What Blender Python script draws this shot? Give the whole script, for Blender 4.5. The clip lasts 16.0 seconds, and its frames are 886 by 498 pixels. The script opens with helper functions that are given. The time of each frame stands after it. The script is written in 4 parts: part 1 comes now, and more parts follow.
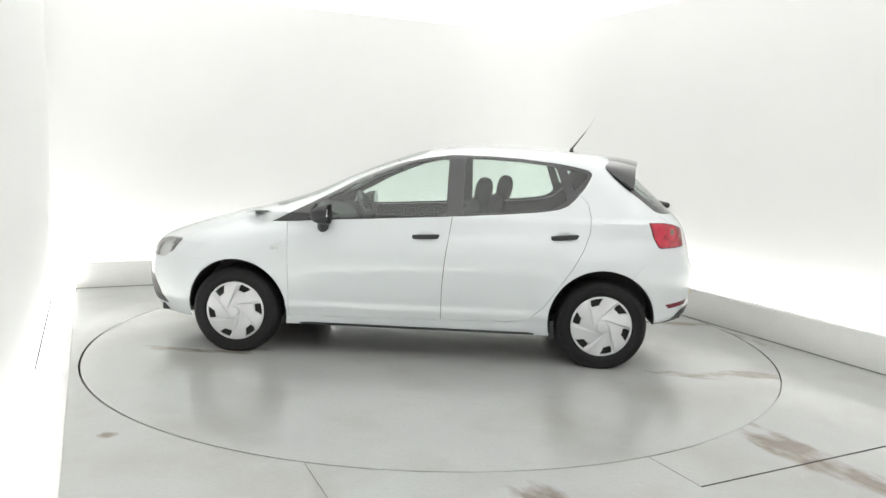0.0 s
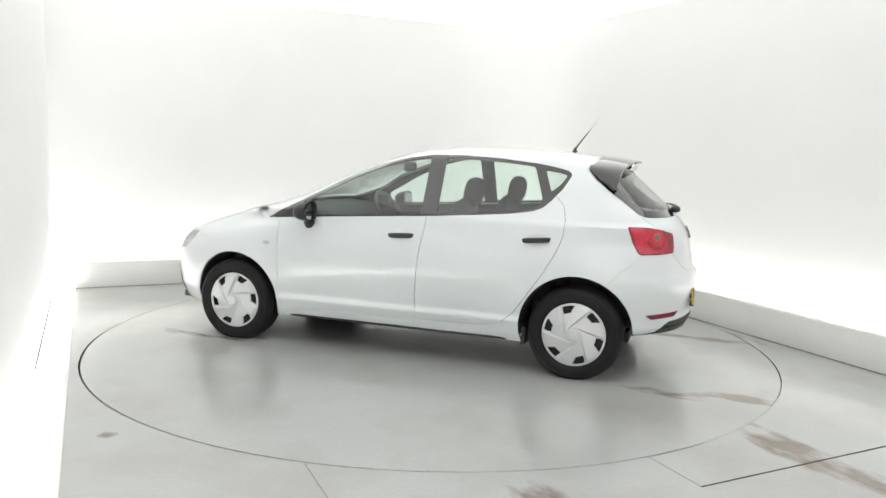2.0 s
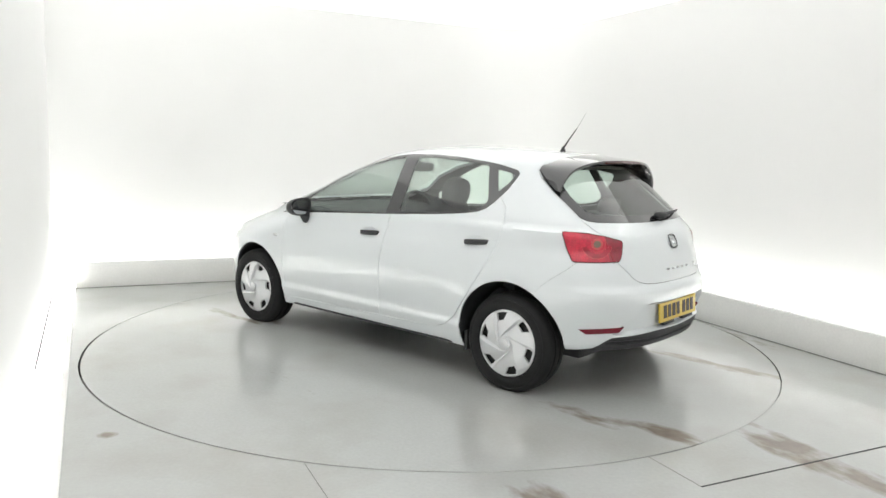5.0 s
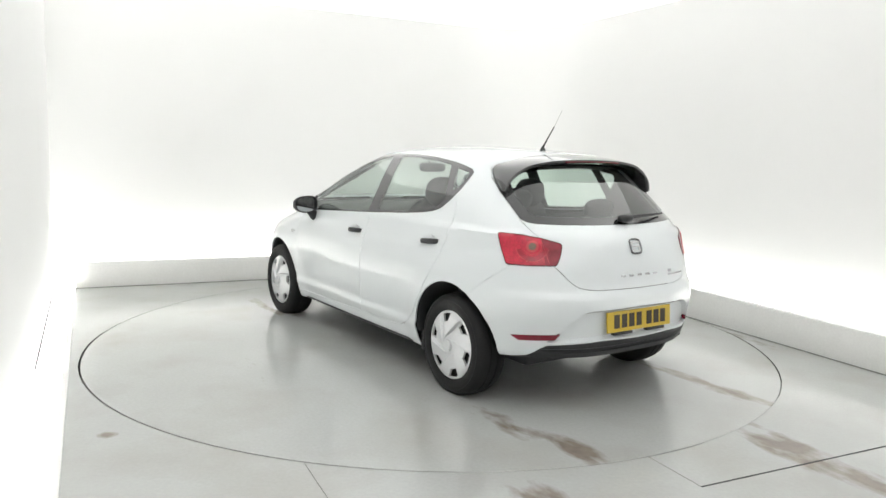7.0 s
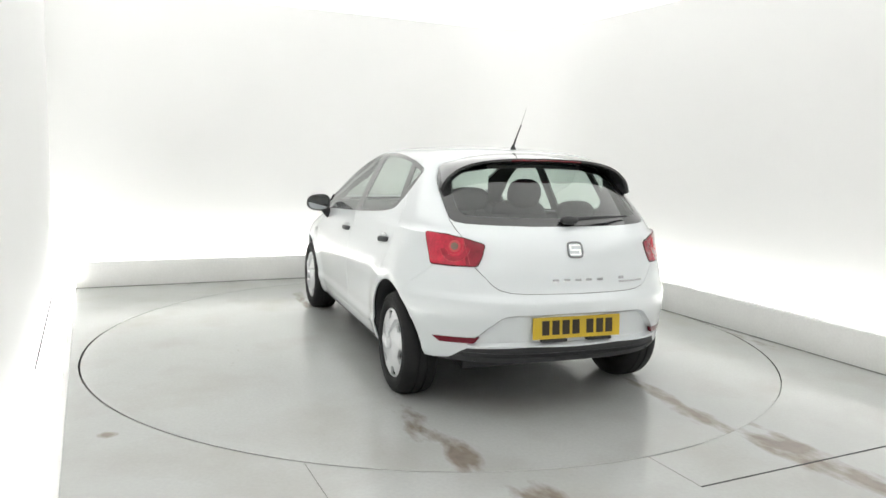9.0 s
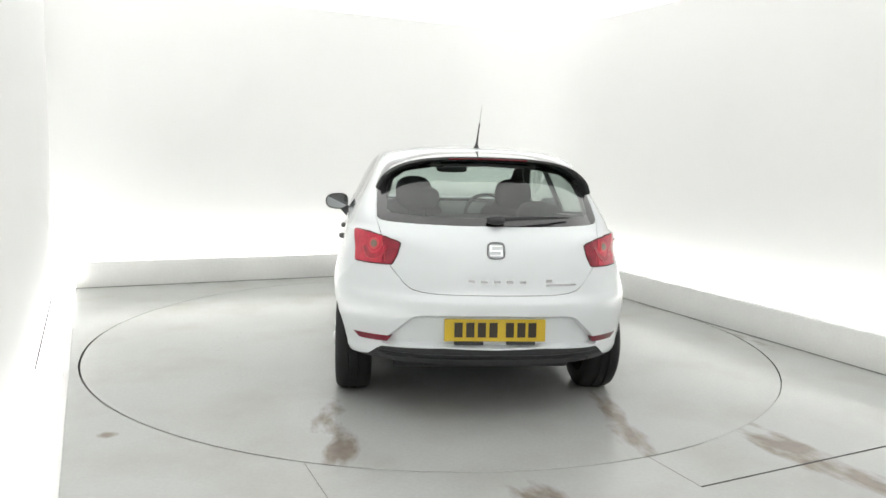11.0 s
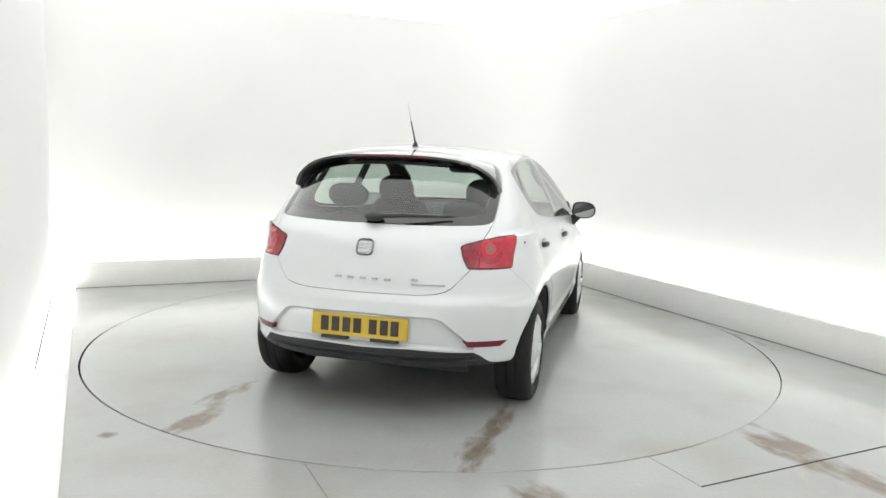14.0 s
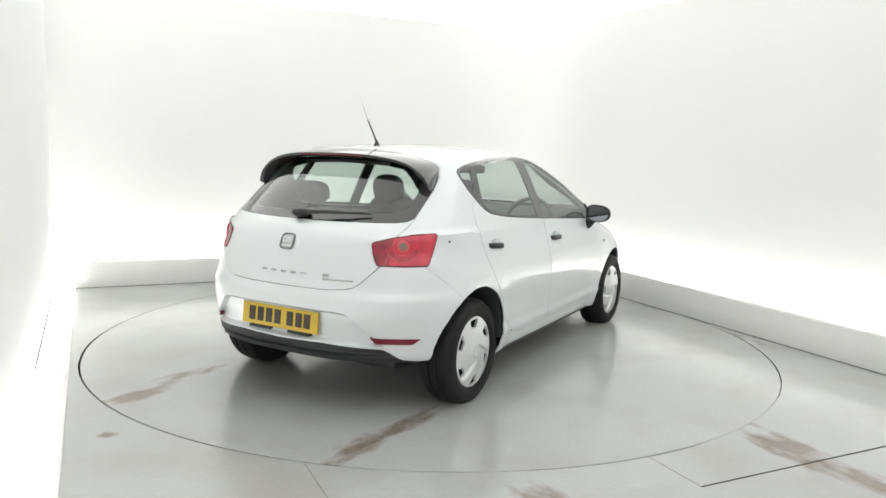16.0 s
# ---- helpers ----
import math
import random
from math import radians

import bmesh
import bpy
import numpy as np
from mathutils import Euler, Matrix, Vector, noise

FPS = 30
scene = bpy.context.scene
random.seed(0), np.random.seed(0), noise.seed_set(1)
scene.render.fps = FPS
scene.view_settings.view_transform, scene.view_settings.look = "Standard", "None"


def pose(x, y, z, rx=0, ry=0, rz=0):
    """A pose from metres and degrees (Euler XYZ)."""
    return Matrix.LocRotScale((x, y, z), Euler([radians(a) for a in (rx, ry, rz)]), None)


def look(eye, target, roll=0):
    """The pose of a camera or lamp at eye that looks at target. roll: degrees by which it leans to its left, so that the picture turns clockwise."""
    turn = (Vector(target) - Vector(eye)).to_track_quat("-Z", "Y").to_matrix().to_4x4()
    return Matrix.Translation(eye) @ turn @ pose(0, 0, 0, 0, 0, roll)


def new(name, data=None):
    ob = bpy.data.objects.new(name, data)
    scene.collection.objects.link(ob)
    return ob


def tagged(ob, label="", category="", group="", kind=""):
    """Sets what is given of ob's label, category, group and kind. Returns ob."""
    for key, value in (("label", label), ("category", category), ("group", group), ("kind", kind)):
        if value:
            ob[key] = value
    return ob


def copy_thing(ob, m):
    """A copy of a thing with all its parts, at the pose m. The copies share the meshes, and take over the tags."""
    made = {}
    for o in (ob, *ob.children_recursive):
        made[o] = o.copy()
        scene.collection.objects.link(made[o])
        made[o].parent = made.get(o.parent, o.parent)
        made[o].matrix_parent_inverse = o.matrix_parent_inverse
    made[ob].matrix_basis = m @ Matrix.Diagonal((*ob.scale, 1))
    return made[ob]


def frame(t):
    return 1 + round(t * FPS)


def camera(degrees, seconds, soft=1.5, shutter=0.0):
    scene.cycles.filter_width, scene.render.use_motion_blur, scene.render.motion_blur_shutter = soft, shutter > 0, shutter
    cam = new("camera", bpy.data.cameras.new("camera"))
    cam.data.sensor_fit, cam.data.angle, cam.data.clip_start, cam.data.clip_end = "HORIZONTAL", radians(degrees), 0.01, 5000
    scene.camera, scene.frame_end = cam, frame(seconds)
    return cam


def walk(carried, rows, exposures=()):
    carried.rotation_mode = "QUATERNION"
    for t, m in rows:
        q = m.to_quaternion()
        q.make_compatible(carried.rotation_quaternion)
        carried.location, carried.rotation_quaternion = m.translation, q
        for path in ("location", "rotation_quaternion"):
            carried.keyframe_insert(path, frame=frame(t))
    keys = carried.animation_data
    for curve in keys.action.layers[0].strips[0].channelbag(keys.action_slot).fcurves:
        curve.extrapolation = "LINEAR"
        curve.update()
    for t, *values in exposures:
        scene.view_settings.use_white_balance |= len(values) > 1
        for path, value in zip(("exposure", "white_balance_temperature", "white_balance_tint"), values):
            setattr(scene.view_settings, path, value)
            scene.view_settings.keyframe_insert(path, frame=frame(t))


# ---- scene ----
# ---------- camera ----------
cam = camera(61.64, 16.0, soft=1.5)
EYE = Vector((0.0, -5.536, 1.398))
YAW, PITCH = radians(0.565), radians(7.528)
AIM = EYE + Vector((math.sin(YAW) * math.cos(PITCH), math.cos(YAW) * math.cos(PITCH), -math.sin(PITCH)))
STAND = look(EYE, AIM, 1.728)
walk(cam, [(0.0, STAND), (16.0, STAND)])

# ---------- light ----------
scene.view_settings.exposure = 0.2
world = bpy.data.worlds.new("world")
world.use_nodes = True
world.node_tree.nodes["Background"].inputs[0].default_value = (1, 1, 1, 1)
world.node_tree.nodes["Background"].inputs[1].default_value = 0.0
scene.world = world
CEILING_GLOW, STRIP_GLOW = 0.74, 19.0


# ---------- materials ----------
def material(name, color, rough=0.5, metal=0.0, coat=0.0, bump=0.0, scale=40.0, vary=0.06, spec=0.5, big=3.0):
    """A procedural surface: two scales of tint and roughness variation, and a fine relief."""
    m = bpy.data.materials.new(name)
    m.use_nodes = True
    nt = m.node_tree
    b = nt.nodes["Principled BSDF"]
    b.inputs["Metallic"].default_value = metal
    b.inputs["Coat Weight"].default_value = coat
    b.inputs["Coat Roughness"].default_value = 0.04
    b.inputs["Specular IOR Level"].default_value = spec
    co = nt.nodes.new("ShaderNodeTexCoord")
    n1, n2 = nt.nodes.new("ShaderNodeTexNoise"), nt.nodes.new("ShaderNodeTexNoise")
    n1.inputs["Scale"].default_value, n2.inputs["Scale"].default_value = big, scale
    n1.inputs["Detail"].default_value = n2.inputs["Detail"].default_value = 4
    mixv = nt.nodes.new("ShaderNodeMath")
    mixv.operation = "ADD"
    for n, k in ((n1, 0), (n2, 1)):
        nt.links.new(co.outputs["Object"], n.inputs["Vector"])
        nt.links.new(n.outputs["Fac"], mixv.inputs[k])
    ramp = nt.nodes.new("ShaderNodeMapRange")
    ramp.inputs["From Min"].default_value, ramp.inputs["From Max"].default_value = 0.7, 1.3
    ramp.inputs["To Min"].default_value, ramp.inputs["To Max"].default_value = 1 - vary, 1 + vary
    nt.links.new(mixv.outputs[0], ramp.inputs["Value"])
    sc = nt.nodes.new("ShaderNodeVectorMath")
    sc.operation = "SCALE"
    sc.inputs[0].default_value = color
    nt.links.new(ramp.outputs[0], sc.inputs["Scale"])
    nt.links.new(sc.outputs[0], b.inputs["Base Color"])
    rr = nt.nodes.new("ShaderNodeMath")
    rr.operation = "MULTIPLY"
    rr.inputs[1].default_value = rough
    nt.links.new(ramp.outputs[0], rr.inputs[0])
    nt.links.new(rr.outputs[0], b.inputs["Roughness"])
    if bump:
        bp = nt.nodes.new("ShaderNodeBump")
        bp.inputs["Strength"].default_value, bp.inputs["Distance"].default_value = bump, 0.002
        nt.links.new(n2.outputs["Fac"], bp.inputs["Height"])
        nt.links.new(bp.outputs[0], b.inputs["Normal"])
    return m


def glow(name, color, strength):
    m = bpy.data.materials.new(name)
    m.use_nodes = True
    b = m.node_tree.nodes["Principled BSDF"]
    b.inputs["Base Color"].default_value = (*color, 1)
    b.inputs["Emission Color"].default_value = (*color, 1)
    b.inputs["Emission Strength"].default_value = strength
    return m


WALL = material("white_fabric", (0.80, 0.80, 0.79), 0.8, bump=0.05, scale=300, vary=0.015, big=0.7)
CEIL = glow("lit_ceiling", (1.0, 1.0, 0.985), CEILING_GLOW)
STRIP = glow("led_strip", (1.0, 1.0, 0.98), STRIP_GLOW)


def floor_material(name, turn, stains, grain):
    """Worn grey floor paint: scuffs and cloudy dirt, and brown tyre dirt in patches (x, y, half length, half width, weight)."""
    m = material(name, (0.418, 0.428, 0.417), 0.185, bump=0.03, scale=55, vary=0.045, big=1.1, spec=0.95)
    nt = m.node_tree
    b = nt.nodes["Principled BSDF"]
    plain = b.inputs["Base Color"].links[0].from_socket
    dull = b.inputs["Roughness"].links[0].from_socket
    co, mp = nt.nodes.new("ShaderNodeTexCoord"), nt.nodes.new("ShaderNodeMapping")
    mp.inputs["Rotation"].default_value = (0, 0, -turn)
    nt.links.new(co.outputs["Object"], mp.inputs["Vector"])
    last = None
    for x, y, lx, ly, w in stains:
        sub, div, ln, rg = nt.nodes.new("ShaderNodeVectorMath"), nt.nodes.new("ShaderNodeVectorMath"), nt.nodes.new("ShaderNodeVectorMath"), nt.nodes.new("ShaderNodeMapRange")
        sub.operation, div.operation, ln.operation = "SUBTRACT", "DIVIDE", "LENGTH"
        sub.inputs[1].default_value = (x, y, 0)
        div.inputs[1].default_value = (lx, ly, 1)
        nt.links.new(mp.outputs[0], sub.inputs[0])
        nt.links.new(sub.outputs[0], div.inputs[0])
        nt.links.new(div.outputs[0], ln.inputs[0])
        rg.inputs["From Min"].default_value, rg.inputs["From Max"].default_value = 0.1, 1.1
        rg.inputs["To Min"].default_value, rg.inputs["To Max"].default_value = w, 0.0
        nt.links.new(ln.outputs["Value"], rg.inputs["Value"])
        if last is None:
            last = rg.outputs[0]
        else:
            mx = nt.nodes.new("ShaderNodeMath")
            mx.operation = "MAXIMUM"
            nt.links.new(last, mx.inputs[0])
            nt.links.new(rg.outputs[0], mx.inputs[1])
            last = mx.outputs[0]
    # broken, sharp-edged blotches where the patches meet the grain
    n1, n2, tone = nt.nodes.new("ShaderNodeTexNoise"), nt.nodes.new("ShaderNodeMapRange"), nt.nodes.new("ShaderNodeTexNoise")
    n1.inputs["Scale"].default_value, n1.inputs["Detail"].default_value, n1.inputs["Roughness"].default_value = 5.0, 6, .56
    tone.inputs["Scale"].default_value, tone.inputs["Detail"].default_value = 16, 5
    st = nt.nodes.new("ShaderNodeVectorMath")
    st.operation = "MULTIPLY"
    st.inputs[1].default_value = grain
    nt.links.new(mp.outputs[0], st.inputs[0])
    nt.links.new(st.outputs[0], n1.inputs["Vector"])
    nt.links.new(mp.outputs[0], tone.inputs["Vector"])
    grit, both = nt.nodes.new("ShaderNodeMath"), nt.nodes.new("ShaderNodeMath")
    grit.operation, both.operation = "MULTIPLY_ADD", "ADD"
    grit.inputs[1].default_value, grit.inputs[2].default_value = 2.6, -1.3
    nt.links.new(n1.outputs["Fac"], grit.inputs[0])
    nt.links.new(grit.outputs[0], both.inputs[0])
    nt.links.new(last, both.inputs[1])
    n2.inputs["From Min"].default_value, n2.inputs["From Max"].default_value, n2.inputs["To Max"].default_value = .28, .80, .80
    nt.links.new(both.outputs[0], n2.inputs["Value"])
    gate, mul = nt.nodes.new("ShaderNodeMath"), nt.nodes.new("ShaderNodeMath")
    gate.operation, mul.operation = "MULTIPLY", "MULTIPLY"
    gate.use_clamp = True
    gate.inputs[1].default_value = 5.0
    nt.links.new(last, gate.inputs[0])
    nt.links.new(gate.outputs[0], mul.inputs[0])
    nt.links.new(n2.outputs[0], mul.inputs[1])
    brown = nt.nodes.new("ShaderNodeMix")
    brown.data_type = "RGBA"
    nt.links.new(tone.outputs["Fac"], brown.inputs["Factor"])
    brown.inputs["A"].default_value, brown.inputs["B"].default_value = (.085, .055, .035, 1), (.255, .20, .155, 1)
    mix = nt.nodes.new("ShaderNodeMix")
    mix.data_type = "RGBA"
    nt.links.new(mul.outputs[0], mix.inputs["Factor"])
    nt.links.new(brown.outputs["Result"], mix.inputs["B"])
    # wide cloudy dirt
    n3, r3, mix3 = nt.nodes.new("ShaderNodeTexNoise"), nt.nodes.new("ShaderNodeMapRange"), nt.nodes.new("ShaderNodeMix")
    n3.inputs["Scale"].default_value, n3.inputs["Detail"].default_value = 1.5, 9
    nt.links.new(mp.outputs[0], n3.inputs["Vector"])
    r3.inputs["From Min"].default_value, r3.inputs["From Max"].default_value, r3.inputs["To Max"].default_value = .48, .76, .5
    nt.links.new(n3.outputs["Fac"], r3.inputs["Value"])
    mix3.data_type = "RGBA"
    nt.links.new(r3.outputs[0], mix3.inputs["Factor"])
    nt.links.new(plain, mix3.inputs["A"])
    mix3.inputs["B"].default_value = (.31, .292, .258, 1)
    nt.links.new(mix3.outputs["Result"], mix.inputs["A"])
    nt.links.new(mix.outputs["Result"], b.inputs["Base Color"])
    rr = nt.nodes.new("ShaderNodeMath")
    rr.operation = "MULTIPLY_ADD"
    rr.inputs[1].default_value = .03
    nt.links.new(mul.outputs[0], rr.inputs[0])
    nt.links.new(dull, rr.inputs[2])
    nt.links.new(rr.outputs[0], b.inputs["Roughness"])
    return m


ROOM = radians(25)
FLOOR = floor_material("grey_floor_paint", ROOM, [(.74, -2.62, .19, .42, 1), (.75, -3.2, .18, .5, 1), (-.72, -2.62, .17, .30, 1), (-2.30, -1.26, .08, .05, .9), (2.30, -.9, .12, .5, .35), (.8, -3.6, .2, .7, .8), (-.75, -3.6, .2, .7, .8)], (1.5, .6, 1))
TABLE = floor_material("grey_turntable_paint", 0.0, [(-2.15, .65, .30, .11, 1), (-1.80, .70, .42, .10, .8), (-1.35, .74, .35, .10, .45), (-2.1, -.80, .34, .10, 1), (-1.65, -.81, .40, .10, .75), (1.25, .7, .25, .14, .6), (1.5, .72, .5, .1, .45), (1.6, -.75, .5, .1, .45), (-.2, 1.5, .4, .12, .3)], (.6, 1.5, 1))
KERB = material("white_board", (0.78, 0.78, 0.76), 0.55, bump=0.05, scale=60, vary=0.04)
PAINT = material("white_car_paint", (0.68, 0.715, 0.73), 0.35, coat=1.0, scale=900, vary=0.008)
PAINT.node_tree.nodes["Principled BSDF"].inputs["Coat IOR"].default_value = 1.7
PAINT.node_tree.nodes["Principled BSDF"].inputs["Coat Roughness"].default_value = 0.02
BLACK = material("black_plastic", (0.022, 0.023, 0.025), 0.5, bump=0.15, scale=500, vary=0.15)
GLOSS = material("gloss_black_trim", (0.018, 0.018, 0.020), 0.12, coat=1.0, scale=300, vary=0.1)
RUBBER = material("tyre_rubber", (0.010, 0.010, 0.0105), 0.65, bump=0.3, scale=150, vary=0.2, spec=0.3)
JOINT_AND_SHADE = material("grey_joint_and_gap_shade", (0.17, 0.17, 0.16), 0.8, scale=50, vary=0.25)
SEAM = material("dark_joint", (0.03, 0.03, 0.03), 0.8, scale=50, vary=0.2)


# ---------- mesh helpers ----------
def link(name, bm, mat, parent=None, label="", smooth=True, sharp=35):
    me = bpy.data.meshes.new(name)
    bm.normal_update()
    bm.to_mesh(me)
    bm.free()
    if smooth:
        me.shade_smooth()
        me.set_sharp_from_angle(angle=radians(sharp))
    for m in (mat if isinstance(mat, (list, tuple)) else [mat]):
        me.materials.append(m)
    ob = new(name, me)
    if parent:
        ob.parent = parent
    if label:
        ob["label"] = label
    return ob


def part(name, bm, mat, parent, label="", smooth=True, sharp=35):
    return link(name, bm, mat, parent, label, smooth, sharp)


def box(bm, x0, x1, y0, y1, z0, z1, bevel=0.0, f=None):
    g = bmesh.ops.create_cube(bm, size=1)
    for v in g["verts"]:
        v.co = Vector((x0 + (v.co.x + .5) * (x1 - x0), y0 + (v.co.y + .5) * (y1 - y0), z0 + (v.co.z + .5) * (z1 - z0)))
    if bevel:
        es = {e for v in g["verts"] for e in v.link_edges}
        r = bmesh.ops.bevel(bm, geom=list(es), offset=bevel, segments=2, affect="EDGES", profile=0.5)
        g["verts"] = list({v for fc in r["faces"] for v in fc.verts} | {v for v in g["verts"] if v.is_valid})
    if f:
        for v in g["verts"]:
            v.co = f(v.co)
    return bm


CU, SU = math.cos(ROOM), math.sin(ROOM)


def uv(p):
    """From the room's own axes to the world's."""
    return Vector((CU * p[0] - SU * p[1], SU * p[0] + CU * p[1], p[2]))


# ---------- room ----------
WU0, WU1, WV0, WV1, CEIL_Z = -2.675, 2.70, -7.0, 3.02, 2.86
KU, KV, PU0, RDISC = 2.43, 2.72, -2.485, 2.425


def slab(name, ext, mat, label, category, bevel=0.0):
    ob = link(name, box(bmesh.new(), *ext, bevel=bevel, f=uv), mat, smooth=bool(bevel))
    return tagged(ob, label, category, kind="structure")


def loft(bm, rows, close=False, caps=False):
    vs = [[bm.verts.new(p) for p in r] for r in rows]
    for a, b in zip(vs, vs[1:]):
        n = len(a)
        for i in range(n if close else n - 1):
            j = (i + 1) % n
            bm.faces.new((a[i], a[j], b[j], b[i]))
    if caps:
        bm.faces.new(vs[0][::-1])
        bm.faces.new(vs[-1])
    bmesh.ops.recalc_face_normals(bm, faces=bm.faces)
    return vs


slab("wall_left", (WU0 - .12, WU0, WV0 - .12, WV1 + .12, -.3, CEIL_Z), WALL, "smooth white studio wall glowing from hidden strip light", "wall")
slab("wall_right", (WU1, WU1 + .12, WV0 - .12, WV1 + .12, -.3, CEIL_Z), WALL, "smooth white studio wall behind a low kerb", "wall")
slab("wall_back", (WU0, WU1, WV1, WV1 + .12, -.3, CEIL_Z), WALL, "smooth white studio wall behind a low kerb", "wall")
slab("wall_front", (WU0, WU1, WV0 - .12, WV0, -.3, CEIL_Z), WALL, "plain white studio wall", "wall")
slab("ceiling", (WU0 - .12, WU1 + .12, WV0 - .12, WV1 + .12, CEIL_Z, CEIL_Z + .1), CEIL, "evenly lit white luminous ceiling", "ceiling")
slab("kerb_back", (PU0, KU + .06, KV, KV + .06, 0, .245), KERB, "low white board kerb along the wall", "kerb", .004)
slab("kerb_right", (KU, KU + .06, WV0, KV - .002, 0, .256), KERB, "low white board kerb along the wall", "kerb", .004)


def disc(bm, r, z, seg=160):
    vs = [bm.verts.new((r * math.cos(a), r * math.sin(a), z)) for a in [2 * math.pi * i / seg for i in range(seg)]]
    return vs


def curve(pts):
    xs, ys = [p[0] for p in pts], [p[1] for p in pts]
    n = len(xs)
    d = [(ys[i + 1] - ys[i]) / (xs[i + 1] - xs[i]) for i in range(n - 1)]
    m = [d[0]] + [0 if d[i - 1] * d[i] <= 0 else 2 * d[i - 1] * d[i] / (d[i - 1] + d[i]) for i in range(1, n - 1)] + [d[-1]]

    def f(x):
        if x <= xs[0]:
            return ys[0]
        if x >= xs[-1]:
            return ys[-1]
        i = max(j for j in range(n - 1) if xs[j] <= x)
        h = xs[i + 1] - xs[i]
        t = (x - xs[i]) / h
        return (ys[i] * (1 + 2 * t) * (1 - t) ** 2 + m[i] * h * t * (1 - t) ** 2 + ys[i + 1] * t * t * (3 - 2 * t) - m[i + 1] * h * t * t * (1 - t))
    return f


# floor with the round opening
bm = bmesh.new()
# the gap round the turntable is uneven: wide at one side, closed under a cover plate, thin at the back
GAP = curve([(-180, .006), (-165, .0105), (-135, .012), (-100, .0105), (-75, .0115), (-58, .010), (-54, .0012), (-36, .0012), (-30, .004), (-8, .008), (5, .007), (14, .0022), (90, .0012), (150, .0016), (180, .006)])
inner = disc(bm, RDISC, 0)
for v in inner:
    v.co *= 1 + GAP(math.degrees(math.atan2(v.co.y, v.co.x))) / RDISC
outer = []
for v in inner:
    a = math.atan2(v.co.y, v.co.x) - ROOM
    d = Vector((math.cos(a), math.sin(a)))
    k = min(((KU + .05) if d.x > 0 else PU0) / d.x if abs(d.x) > 1e-6 else 99, (KV + .05 if d.y > 0 else WV0) / d.y if abs(d.y) > 1e-6 else 99)
    outer.append(bm.verts.new(uv((d.x * k, d.y * k, 0))))
for cu in (PU0, KU + .05):
    for cv in (WV0, KV + .05):
        c = uv((cu, cv, 0))
        min(outer, key=lambda v: (v.co - c).length).co = c
n = len(inner)
for i in range(n):
    bm.faces.new((inner[i], outer[i], outer[(i + 1) % n], inner[(i + 1) % n]))
tagged(link("floor", bm, FLOOR, smooth=False), "grey painted floor with stains round a turntable", "floor", kind="structure")
bm = bmesh.new()
box(bm, WU0, WU1, WV0, WV1, -.32, -.30, f=uv)
tagged(link("ground", bm, WALL, smooth=False), "white base beneath the platform", "floor", kind="structure")
for nm, e in (("led_strip", (PU0 - .12, PU0 - .05, WV0, WV1 - .05, -.12, -.10)), ("led_strip", (KU + .10, KU + .16, WV0, KV, .02, .04)), ("led_strip", (PU0, KU + .2, KV + .10, KV + .16, .02, .04))):
    tagged(link(nm, box(bmesh.new(), *e, f=uv), STRIP, smooth=False), "hidden white strip light behind the kerb", "light", "strip lights")

bm = bmesh.new()
bm.faces.new(disc(bm, RDISC - .03, 0))
turntable = new("turntable")
tagged(turntable, "round grey painted turntable with brown tyre stains", "turntable")
part("deck", bm, TABLE, turntable, smooth=False)
bm = bmesh.new()
loft(bm, [[Vector((r * math.cos(a), r * math.sin(a), z)) for a in [2 * math.pi * i / 160 for i in range(160)]] for r, z in ((RDISC - .03, 0), (RDISC - .002, 0), (RDISC, -.002), (RDISC, -.05))], True)
part("rim", bm, TABLE, turntable, "steel edge of the turntable")
bm = bmesh.new()
loft(bm, [[Vector((r * math.cos(a), r * math.sin(a), z)) for a in [2 * math.pi * i / 160 for i in range(160)]] for r, z in ((RDISC - .1, -.045), (RDISC + .016, -.045), (RDISC + .016, -.0005))], True)
tagged(link("turntable_pit", bm, SEAM, smooth=False), "dark gap round the turntable", "floor", kind="structure")

# joints in the floor plates, dark strips that paint the shade of the kerb foot gaps, and the line at the wall's foot
for i, e in enumerate(((-.0015, .0015, -2.77, -2.434, 0, .0012), (0, KU, -2.776, -2.769, 0, .002), (-1.511, -1.5085, -4.2, -1.92, 0, .0012), (KU - .007, KU, WV0, KV, 0, .005), (PU0, KU, KV - .007, KV, 0, .005), (WU0, WU0 + .008, 0, 2.85, -.0065, .0065))):
    tagged(link("joint_or_gap_shade", box(bmesh.new(), *e, f=uv), JOINT_AND_SHADE if i in (0, 2, 3, 4) else SEAM, smooth=False), "thin dark strip for a joint or for the shade of a kerb's foot gap", "joint", kind="structure")
# pale edging along the platform's open side
slab("trim_edge", (PU0 - .035, PU0, WV0, KV + .06, -.04, .004), KERB, "pale edging strip along the platform", "trim", .003)

# the rounded corner between the back and right walls
bm = bmesh.new()
RC = 1.0
arc = [radians(90 * i / 24) for i in range(25)]
loft(bm, [[uv((WU1 - RC + RC * math.sin(a), WV1 - RC + RC * math.cos(a), z)) for a in arc] for z in (-.3, .3, 1.0, 2.0, CEIL_Z)])
tagged(link("wall_corner", bm, WALL), "rounded white corner between studio walls", "wall", kind="structure")

# ---------- car shell ----------


